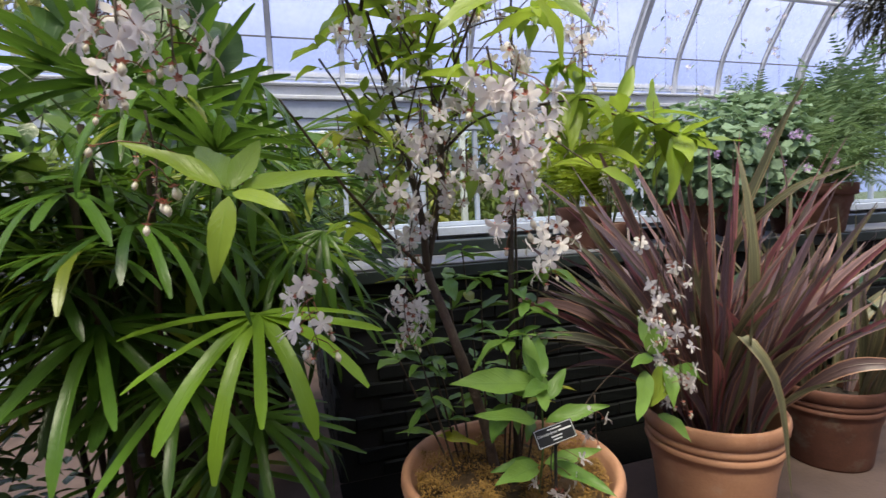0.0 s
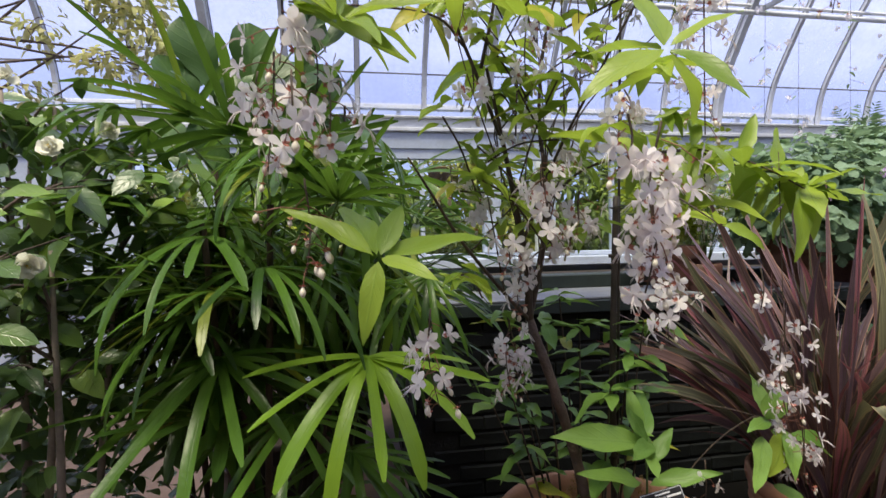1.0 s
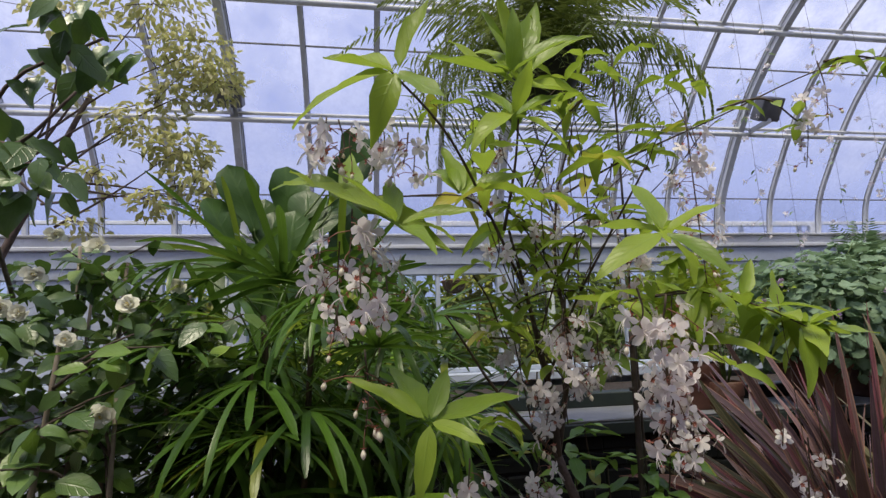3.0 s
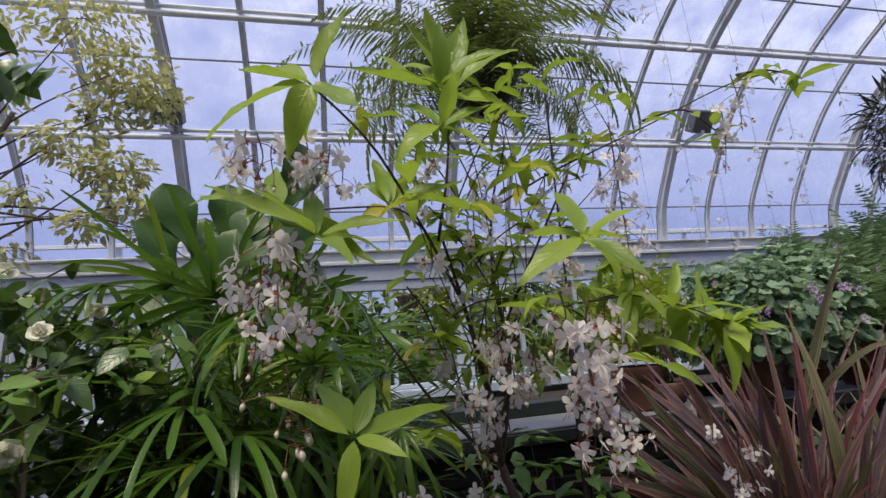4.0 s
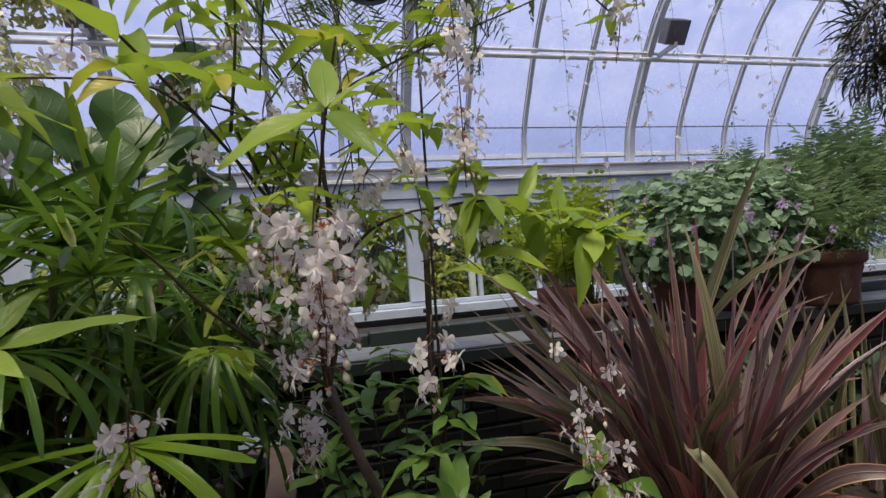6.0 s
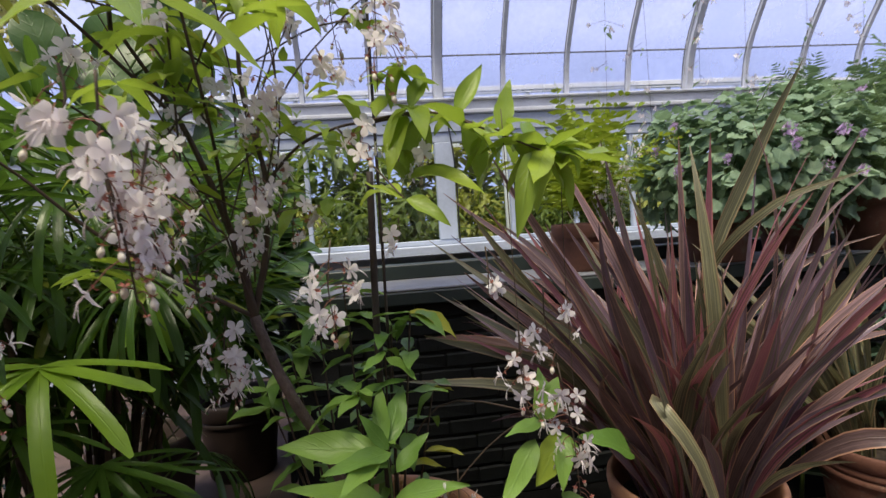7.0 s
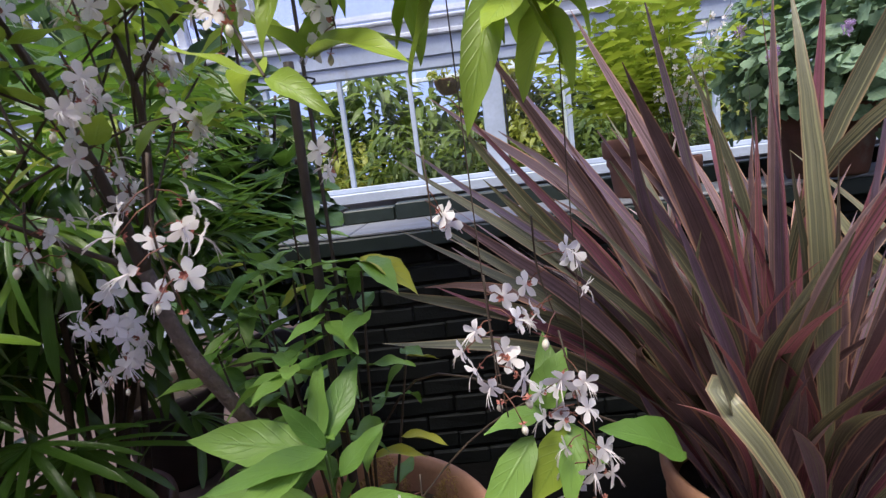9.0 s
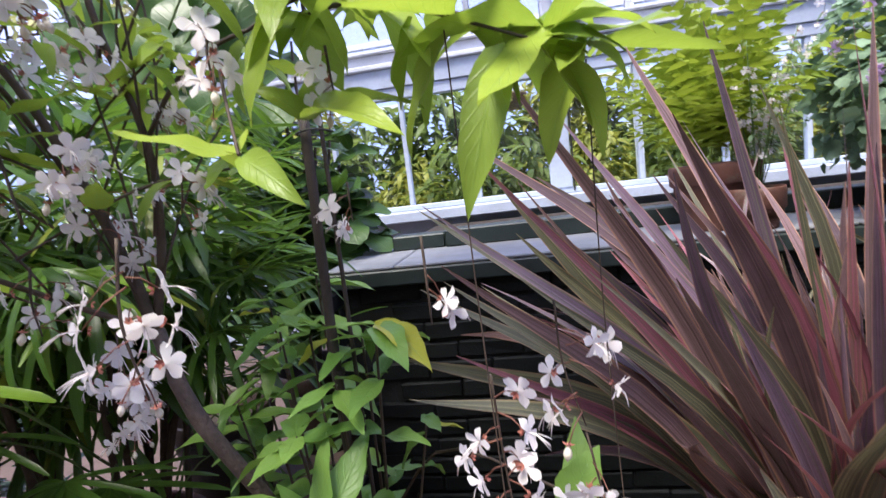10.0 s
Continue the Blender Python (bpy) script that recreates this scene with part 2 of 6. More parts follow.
PALM = leaf_mat("lady_palm_leaf", (0.012, 0.035, 0.01), (0.1, 0.205, 0.025), (0.08, 0.16, 0.035), 0.3, 0.3, (0.2, 0.36, 0.04), 0, (0.2, 0.24, 0.03), 0.07, gloss=0.36)
CAMEL_FRESH = leaf_mat("fresh_camellia_leaf", (0.07, 0.15, 0.025), (0.26, 0.38, 0.08), (0.2, 0.3, 0.08), 0.32, 0.25, (0.25, 0.4, 0.05), 6, gloss=0.42)
CAMEL = leaf_mat("camellia_leaf", (0.02, 0.055, 0.018), (0.18, 0.28, 0.09), (0.1, 0.17, 0.05), 0.25, 0.2, (0.15, 0.28, 0.03), 6, gloss=0.5)
BIGLEAF = leaf_mat("fig_leaf", (0.012, 0.036, 0.012), (0.075, 0.15, 0.03), (0.09, 0.16, 0.04), 0.38, 0.2, (0.12, 0.24, 0.02), 7)
CITRUS = leaf_mat("variegated_citrus_leaf", (0.3, 0.34, 0.1), (0.66, 0.64, 0.26), (0.4, 0.42, 0.2), 0.45, 0.35, (0.5, 0.5, 0.2), 5, (0.62, 0.58, 0.3), 0.3, edge=(0.7, 0.66, 0.4))
FERN = leaf_mat("fern_leaf", (0.05, 0.085, 0.018), (0.16, 0.21, 0.05), (0.07, 0.13, 0.03), 0.5, 0.45, (0.24, 0.3, 0.06), 0)
LIME = leaf_mat("lime_fern_leaf", (0.16, 0.25, 0.02), (0.34, 0.42, 0.04), (0.3, 0.4, 0.06), 0.45, 0.35, (0.45, 0.55, 0.04), 0)
GERAN = leaf_mat("geranium_leaf", (0.075, 0.14, 0.08), (0.33, 0.46, 0.31), (0.34, 0.46, 0.3), 0.6, 0.32, (0.25, 0.37, 0.15), 5)
OLIVE = leaf_mat("olive_yellow_leaf", (0.1, 0.12, 0.02), (0.3, 0.3, 0.05), (0.25, 0.26, 0.05), 0.5, 0.35, (0.35, 0.35, 0.05), 0)
FEATHER = leaf_mat("feathery_leaf", (0.065, 0.125, 0.055), (0.23, 0.33, 0.16), (0.24, 0.34, 0.18), 0.6, 0.32, (0.22, 0.33, 0.12), 0)
SAGE = leaf_mat("grey_green_leaf", (0.15, 0.23, 0.12), (0.36, 0.47, 0.28), (0.34, 0.45, 0.3), 0.6, 0.35, (0.3, 0.42, 0.2), 5)
BLUEGREEN = leaf_mat("blue_green_leaf", (0.03, 0.065, 0.045), (0.08, 0.13, 0.085), (0.1, 0.16, 0.11), 0.45, 0.15, (0.08, 0.15, 0.08), 5)
PH_MAUVE = leaf_mat("mauve_flax_leaf", (0.034, 0.022, 0.033), (0.36, 0.235, 0.31), (0.22, 0.15, 0.15), 0.34, 0.1, (0.2, 0.12, 0.12), 0, stripes=(0.15, 0.145, 0.1), edge=(0.46, 0.27, 0.22))
PH_BRONZE = leaf_mat("bronze_flax_leaf", (0.034, 0.022, 0.024), (0.32, 0.2, 0.205), (0.18, 0.12, 0.1), 0.4, 0.12, (0.22, 0.12, 0.09), 0, stripes=(0.13, 0.085, 0.08), edge=(0.58, 0.32, 0.2))
PH_PINK = leaf_mat("pink_flax_leaf", (0.12, 0.042, 0.062), (0.48, 0.17, 0.215), (0.36, 0.16, 0.15), 0.42, 0.15, (0.45, 0.15, 0.12), 0, stripes=(0.15, 0.095, 0.08), edge=(0.5, 0.26, 0.16))
PH_OLIVE = leaf_mat("olive_flax_leaf", (0.045, 0.05, 0.034), (0.17, 0.165, 0.105), (0.2, 0.19, 0.11), 0.4, 0.15, (0.25, 0.24, 0.09), 0, stripes=(0.25, 0.24, 0.13), edge=(0.36, 0.23, 0.13))
BROM = leaf_mat("bromeliad_leaf", (0.025, 0.025, 0.014), (0.085, 0.07, 0.035), (0.06, 0.08, 0.04), 0.45, 0.1, (0.07, 0.1, 0.04), 0)


def petal_mat(name, a, b2, through=0.35):
    m, nt, b = material(name, 0.55)
    c = mixc(nt, mathn(nt, "ADD", mathn(nt, "MULTIPLY", chance(nt), 0.6), mathn(nt, "MULTIPLY", world_noise(nt, 120, 2), 0.4)), a, b2)
    nt.links.new(c, b.inputs["Base Color"])
    tr = node(nt, "BsdfTranslucent")
    nt.links.new(c, tr.inputs[0])
    mx = node(nt, "MixShader", i0=through, i1=b.outputs[0], i2=tr.outputs[0])
    nt.links.new(mx.outputs[0], nt.nodes["Material Output"].inputs[0])
    return m


PETAL = petal_mat("white_petal", (0.86, 0.78, 0.79), (0.95, 0.92, 0.91), 0.4)
CALYX = petal_mat("red_calyx", (0.36, 0.09, 0.07), (0.5, 0.22, 0.16), 0.15)
STALK = petal_mat("red_brown_stalk", (0.14, 0.05, 0.035), (0.26, 0.11, 0.07), 0.1)
BUD = petal_mat("cream_bud", (0.74, 0.68, 0.55), (0.86, 0.8, 0.7), 0.3)
CAMFLOWER = petal_mat("cream_camellia_petal", (0.8, 0.79, 0.66), (0.92, 0.91, 0.8), 0.3)
YELLOW = petal_mat("yellow_stamen", (0.7, 0.5, 0.08), (0.75, 0.6, 0.15), 0.1)
LILAC = petal_mat("lilac_petal", (0.62, 0.42, 0.74), (0.8, 0.62, 0.86), 0.3)

GLASS, g_nt, g_b = material("whitewashed_glass", 0.12)
g_tr = node(g_nt, "BsdfTransparent")
g_tl = node(g_nt, "BsdfTranslucent", Color=(0.84, 0.87, 0.95, 1))
g_gl = node(g_nt, "BsdfGlossy", Roughness=0.15)
g_wash = ramp(g_nt, world_noise(g_nt, 1.6, 5, 0.65), [(0.32, (0.06, 0.06, 0.06)), (0.72, (0.6, 0.6, 0.6))])
g_m1 = node(g_nt, "MixShader", i0=g_wash, i1=g_tr.outputs[0], i2=g_tl.outputs[0])
g_m2 = node(g_nt, "MixShader", i0=0.06, i1=g_m1.outputs[0], i2=g_gl.outputs[0])
g_nt.links.new(g_m2.outputs[0], g_nt.nodes["Material Output"].inputs[0])

PANE, p_nt, p_b = material("window_glass", 0.05)
p_tr = node(p_nt, "BsdfTransparent", Color=(0.92, 0.95, 0.93, 1))
p_gl = node(p_nt, "BsdfGlossy", Roughness=0.02)
p_m = node(p_nt, "MixShader", i0=0.07, i1=p_tr.outputs[0], i2=p_gl.outputs[0])
p_nt.links.new(p_m.outputs[0], p_nt.nodes["Material Output"].inputs[0])

# ---- the house: floor, low wall, bench, window wall, vault ----
BAY, X0 = 0.55, 3.255
K0, K1 = -16, 13
XA, XB = X0 + K0 * BAY, X0 + K1 * BAY
WALL_Y = 4.12


def bay_x(k):
    return X0 + k * BAY


ground = put("ground", mesh_of("ground", [(-900, -900, -0.03), (900, -900, -0.03), (900, 900, -0.03), (-900, 900, -0.03)], [(0, 1, 2, 3)],
                               plain("wet_lawn", (0.05, 0.07, 0.03), (0.1, 0.12, 0.06), 0.9, 0.5, 20, 0.2)))
tagged(ground, "dull green lawn outside the glasshouse", "lawn", kind="structure")

floor = box("floor", (XA, -2.1, -0.025), (XB, 4.05, 0), FLOORM, None, 0)
tagged(floor, "worn reddish brown concrete greenhouse floor", "floor", kind="structure")

# Near-black strip paints the shade on the floor at the low wall's foot.
FLOOR_SHADE = plain("black_floor_shade", (0.002, 0.002, 0.002), (0.006, 0.0055, 0.005), 0.9, 8, 90, 0.4)
FLOOR_SHADE.node_tree.nodes["Principled BSDF"].inputs["Specular IOR Level"].default_value = 0.12
border = box("floor_border", (0.13, 1.69, 0.0), (XB - 0.02, 1.972, 0.006), FLOOR_SHADE, None, 0)
tagged(border, "flat black strip that stands in for shade on the floor along the low wall", "floor", kind="structure")

# low black brick wall with its slab; it ends at the aisle
BENCH_X = 0.13
low_wall = thing("wall_low", "low brick wall painted glossy black under the bench slab", "wall", kind="structure")
box("mortar_core", (BENCH_X + 0.012, 1.985, 0), (XB - 0.02, 2.16, 0.803), JOINT, low_wall, 0)
slab = thing("bench_slab", "worn pale grey stone slab with a dark green front edge", "bench top", kind="structure")
for i in range(-1, 7):
    x = 0.35 + i * 1.32
    box("slab_stone", (max(x, BENCH_X - 0.015), 1.935, 0.86), (x + 1.314, 2.36, 0.87), SLAB, slab, 0.003)
box("front_edge", (BENCH_X - 0.018, 1.93, 0.806), (XB - 0.02, 2.36, 0.858), DARKGREEN, slab, 0.005, "dark green painted edge of the slab")
curb = thing("bench_curb", "dark green painted timber curb lying on the bench slab", "curb", kind="structure")
box("timber", (0.255, 2.3, 0.87), (0.462, 2.4, 0.925), DARKGREEN, curb, 0.005)
box("timber", (0.466, 2.285, 0.87), (2.1, 2.4, 0.935), DARKGREEN, curb, 0.005)
box("timber", (2.105, 2.29, 0.87), (XB - 0.02, 2.4, 0.93), DARKGREEN, curb, 0.005)
bed = box("bench_bed", (BENCH_X + 0.012, 2.17, 0.0), (XB - 0.02, 3.94, 0.825), SOIL, None, 0)
tagged(bed, "dark soil filling the bench behind the slab", "planting bed", kind="structure")

# window wall
wall = thing("wall_north", "white painted timber wall under the glass vault", "wall", kind="structure")
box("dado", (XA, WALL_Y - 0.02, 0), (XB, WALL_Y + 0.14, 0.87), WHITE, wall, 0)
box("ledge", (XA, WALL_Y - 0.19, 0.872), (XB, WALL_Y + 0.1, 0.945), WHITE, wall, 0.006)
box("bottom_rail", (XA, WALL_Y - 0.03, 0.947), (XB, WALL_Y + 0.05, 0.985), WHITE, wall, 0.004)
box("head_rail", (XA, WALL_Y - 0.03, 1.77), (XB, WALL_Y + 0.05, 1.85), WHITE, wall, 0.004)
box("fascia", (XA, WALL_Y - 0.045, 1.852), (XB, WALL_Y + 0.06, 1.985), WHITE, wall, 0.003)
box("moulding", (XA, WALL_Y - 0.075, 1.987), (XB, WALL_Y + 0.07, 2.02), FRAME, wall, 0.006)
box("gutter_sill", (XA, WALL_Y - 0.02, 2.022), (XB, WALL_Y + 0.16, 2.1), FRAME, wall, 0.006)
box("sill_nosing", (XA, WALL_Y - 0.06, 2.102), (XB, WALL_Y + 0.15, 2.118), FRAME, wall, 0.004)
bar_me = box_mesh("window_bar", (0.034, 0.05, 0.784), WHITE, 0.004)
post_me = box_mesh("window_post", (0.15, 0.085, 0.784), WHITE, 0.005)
pane_me = box_mesh("window_pane", (BAY - 0.034, 0.005, 0.784), PANE, 0)
for k in range(K0, K1 + 1):
    x = bay_x(k)
    put("window_post" if k % 4 == 0 else "window_bar", post_me if k % 4 == 0 else bar_me, wall, Matrix.Translation((x - (0.04 if k % 4 == 3 else 0), WALL_Y + 0.005, 1.3775)))
    if k < K1:
        put("window_pane", pane_me, wall, Matrix.Translation((x + BAY / 2, WALL_Y + 0.01, 1.3775)))
for k in (-10, -11):
    box("white_panel", (bay_x(k) + 0.03, WALL_Y - 0.012, 0.99), (bay_x(k) + BAY - 0.03, WALL_Y + 0.004, 1.765), WHITE, wall, 0.006)
cable = tube("cable", [(bay_x(-4) + 0.0852, WALL_Y - 0.035, 0.96), (bay_x(-4) + 0.085, WALL_Y - 0.04, 1.5), (bay_x(-4) + 0.055, WALL_Y - 0.05, 1.84), (bay_x(-4) + 0.02, WALL_Y - 0.09, 2.0)], 0.006, 0.006, BLACKP, wall, 6, 14, label="thin black cable")

# vault: one profile, from the sill over the ridge to the far sill
PROFILE = smooth_line([(0, 4.22, 2.1), (0, 4.14, 2.46), (0, 3.94, 2.8), (0, 3.79, 3.02), (0, 3.56, 3.3), (0, 3.25, 3.57), (0, 2.95, 3.77), (0, 2.2, 4.15), (0, 1.1, 4.6), (0, 0, 4.9), (0, -1.9, 5.3)], 60)


def strip_mesh(name, line, width, deep, mat):
    """A bar of that width and depth along a line in the y-z plane."""
    verts, faces = [], []
    n = len(line)
    for i, p in enumerate(line):
        t = (line[min(i + 1, n - 1)] - line[max(i - 1, 0)]).normalized()
        o = Vector((0, t.z, -t.y))
        for sx, so in ((-1, 0), (1, 0), (1, 1), (-1, 1)):
            verts.append(p + Vector((sx * width / 2, 0, 0)) - o * deep * so)
    for i in range(n - 1):
        for k in range(4):
            a, b = i * 4 + k, i * 4 + (k + 1) % 4
            faces.append((a, b, b + 4, a + 4))
    faces += [(3, 2, 1, 0), tuple(range(4 * n - 4, 4 * n))]
    return mesh_of(name, verts, faces, mat, smooth=False)


PUTTY = plain("old_dark_putty", (0.1, 0.1, 0.105), (0.2, 0.2, 0.21), 0.8, 8, 70, 0.2)
vault = thing("glass_vault", "curved whitewashed glass vault on grey-white ribs", "greenhouse roof", kind="structure")
rib_me = strip_mesh("rib", PROFILE, 0.055, 0.055, FRAME)
rib_cap = strip_mesh("rib_cap", PROFILE, 0.08, 0.014, FRAME)
bar_me = strip_mesh("glazing_bar", PROFILE, 0.034, 0.026, FRAME)
putty_me, rib_putty = strip_mesh("putty", PROFILE, 0.043, -0.006, PUTTY), strip_mesh("putty", PROFILE, 0.09, -0.006, PUTTY)
for k in range(K0, K1 + 1):
    m = Matrix.Translation((bay_x(k), 0, 0))
    put("rib" if k % 4 == 0 else "glazing_bar", rib_me if k % 4 == 0 else bar_me, vault, m)
    put("putty", rib_putty if k % 4 == 0 else putty_me, vault, m)
    if k % 4 == 0:
        put("rib_cap", rib_cap, vault, m @ Matrix.Translation((0, 0, -0.002)))


def at_height(z):
    for a, b in zip(PROFILE, PROFILE[1:]):
        if a.z <= z <= b.z:
            return a.lerp(b, (z - a.z) / (b.z - a.z))


def vault_z(y):
    for a, b in zip(PROFILE, PROFILE[1:]):
        if b.y <= y <= a.y:
            return a.lerp(b, (a.y - y) / (a.y - b.y)).z


for z in (2.985, 3.6, 4.3):
    p = at_height(z)
    for dz, r in ((0, 0.022), (0.055, 0.015)):
        v, f = tube_data([Vector((XA, p.y - 0.07, p.z + dz - 0.02)), Vector((XB, p.y - 0.07, p.z + dz - 0.02))], r, r, 8)
        put("purlin", mesh_of("purlin", v, f, FRAME), vault)
JOINTS = (2.1, 2.47, 2.985, 3.42, 3.85, 4.3, 4.9, 5.29)
for a, b in zip(JOINTS, JOINTS[1:]):
    line = [at_height(a + 0.001)] + [p for p in PROFILE if a + 0.01 < p.z < b - 0.01] + [at_height(b - 0.001)]
    verts, faces = [], []
    for i, p in enumerate(line):
        verts += [(-BAY / 2 + 0.017, p.y, p.z), (BAY / 2 - 0.017, p.y, p.z)]
    for i in range(len(line) - 1):
        faces.append((2 * i, 2 * i + 1, 2 * i + 3, 2 * i + 2))
    me = mesh_of("glass_pane", verts, faces, GLASS)
    lap = box_mesh("pane_lap", (BAY - 0.034, 0.01, 0.01), PUTTY, 0)
    for k in range(K0, K1):
        put("glass_pane", me, vault, Matrix.Translation((bay_x(k) + BAY / 2, 0, 0)))
        if a > 2.2 and a != 2.985:
            put("pane_lap", lap, vault, Matrix.Translation((bay_x(k) + BAY / 2, line[0].y - 0.008, line[0].z)))

# the rest of the house, behind the walk: under the vault a made-up, unseen wall that shapes the light
# Grey kept dark to cut bounced light; masonry height limits light from behind.
UNSEEN_GREY = plain("unseen_wall_grey", (0.16, 0.155, 0.15), (0.26, 0.25, 0.24), 0.85, 2.0, 40, 0.2)
south = thing("unseen_south_wall", "made-up unseen grey wall with high glazing under the vault, there to shape the light", "wall", kind="structure")
box("masonry", (XA, -2.15, 0), (XB, -1.95, 3.2), UNSEEN_GREY, south, 0)
box("lintel", (XA, -2.15, 5.0), (XB, -1.95, 5.4), UNSEEN_GREY, south, 0)
south_me = box_mesh("window_pane", (2.16, 0.006, 1.8), GLASS, 0)
for i in range(8):
    x = XA + (i + 0.5) * (XB - XA) / 8
    put("window_pane", south_me, south, Matrix.Translation((x, -2.05, 4.1)) @ Matrix.Diagonal(((XB - XA) / 8 / 2.16 - 0.03, 1, 1, 1)))
    box("mullion", (x - (XB - XA) / 16 - 0.04, -2.12, 3.2), (x - (XB - XA) / 16 + 0.04, -1.98, 5.0), FRAME, south, 0)
for nm, x in (("wall_west", XA), ("wall_east", XB)):
    e = thing(nm, "white painted end wall of the glasshouse", "wall", kind="structure")
    box("dado", (x - 0.1 if x < 0 else x, -1.95, 0), (x if x < 0 else x + 0.1, 4.3, 2.1), WHITE, e, 0)
    verts = [(x, p.y, p.z) for p in PROFILE] + [(x, -1.9, 2.1)]
    put("gable_glass", mesh_of("gable_glass", verts, [tuple(range(len(verts)))], GLASS, smooth=False), e)

# lamp housings on the vault
lamp_me = box_mesh("lamp_housing", (0.2, 0.12, 0.2), GREYBOX, 0.008)
for x, y, z in ((3.33, 3.5, 3.1), (-1.16, 3.62, 3.12)):
    b = thing("vent_motor", "small grey metal motor housing fixed to a roof rib", "motor box", "motor boxes", at=(x, y, z))
    put("housing", lamp_me, b, Matrix.Translation((x, y, z)) @ pose(0, 0, 0, 35, 0, 0))
    box("bracket", (x - 0.015, y - 0.01, z - 0.13), (x + 0.015, y + 0.23, z - 0.09), FRAME, b)

# ---- leaves, flowers, pots ----
def leaf_data(L, W, droop=0.25, fold=0.15, seg=7, shape="lance", wave=0.0, twist=0.0, seed=0):
    """A leaf along +y with its base at the origin: verts, faces, uvs."""
    rr = random.Random(seed)
    verts, faces, uvs = [], [], []
    ph = rr.uniform(0, 6.28)
    y = z = 0.0
    for i in range(seg + 1):
        v = i / seg
        if shape == "lance":
            w = math.sin(math.pi * min(1, v ** 0.8)) ** 0.85 * (1 - 0.25 * v)
        elif shape == "blade":
            w = min(1.0, 0.55 + v * 1.1) * (1 - max(0, (v - 0.6) / 0.4) ** 1.6)
        elif shape == "ovate":
            w = math.sin(math.pi * v ** 0.72) ** 0.75
        elif shape == "paddle":
            w = (0.28 + 0.72 * min(1, v * 1.7) ** 1.3) * math.sqrt(max(0, 1 - max(0, (v - 0.55) / 0.45) ** 2.4))
        elif shape == "lobed":
            w = math.sqrt(max(0, 1 - (2 * v - 1) ** 2)) * (0.6 + 0.46 * abs(math.sin(v * 9.4)))
        elif shape == "round":
            w = math.sqrt(max(0, 1 - (2 * v - 1) ** 2)) * (1 + 0.12 * math.sin(v * 19))
        else:
            w = min(1, v * 5 + 0.3) * (1 - max(0, (v - 0.82) / 0.18) ** 2 * 0.7)
        if shape in ("lance", "ovate") and 0 < i < seg:
            w *= 1 + rr.uniform(-0.07, 0.07)
        w = max(w, 0.02) * W / 2
        a = -droop * 2 * v
        if i:
            y += math.cos(a) * L / seg
            z += math.sin(a) * L / seg
        tw = twist * v
        for u in (-1, 0, 1):
            off = w * u
            lift = abs(u) * w * fold * 2 + (wave * W * math.sin(v * 11 + ph + u) * abs(u))
            verts.append((off * math.cos(tw) - lift * math.sin(tw), y, z + lift * math.cos(tw) + off * math.sin(tw)))
            uvs.append((0.5 + u * 0.5, v))
    for i in range(seg):
        for k in range(2):
            a = i * 3 + k
            faces.append((a, a + 1, a + 4, a + 3))
    return verts, faces, uvs


def leaf_set(name, mat, n, L, W, shape, droop=(0.1, 0.5), fold=(0.05, 0.3), wave=0.04, seg=7, seed=1):
    rr = random.Random(seed)
    out = []
    for i in range(n):
        v, f, uv = leaf_data(L, W * rr.uniform(0.85, 1.12), rr.uniform(*droop), rr.uniform(*fold), seg, shape, wave, rr.uniform(-0.4, 0.4), seed * 50 + i)
        out.append(mesh_of(name, v, f, mat, uv))
    return out


def way_of(yaw, pitch):
    return Vector((math.cos(yaw) * math.cos(pitch), math.sin(yaw) * math.cos(pitch), math.sin(pitch)))


def flower_data(size, rr, droop=0.2):
    """Five petals, a red calyx behind, four long stamens; it faces +y."""
    bag = Bag()
    for k in range(5):
        a = 2 * math.pi * k / 5 + rr.uniform(-0.2, 0.2)
        v, f, uv = leaf_data(size * rr.uniform(0.9, 1.1), size * 0.6, rr.uniform(-0.15, 0.4), rr.uniform(-0.05, 0.2), 6, "paddle", 0.04)
        d = Vector((math.cos(a), rr.uniform(0.15, 0.45), math.sin(a)))
        bag.add(v, f, frame_of((0, 0.002, 0), d, (0, 1, 0)), uv, [0] * len(f))
    for k in range(5):
        a = 2 * math.pi * k / 5 + 0.6
        v, f, uv = leaf_data(size * 0.3, size * 0.2, 0.2, 0.2, 3, "ovate")
        bag.add(v, f, frame_of((0, -0.004, 0), (math.cos(a), -0.3, math.sin(a)), (0, 1, 0)), uv, [1] * len(f))
    for k in range(4):
        x = rr.uniform(-0.3, 0.3)
        p = [Vector((0, 0, 0)), Vector((x * size * 0.4, size * 0.7, -size * 0.15)), Vector((x * size, size * 1.25, -size * rr.uniform(0.5, 0.9)))]
        v, f = tube_data(smooth_line(p, 4), 0.0006, 0.0005, 3)
        bag.add(v, f, None, None, [0] * len(f))
    return bag


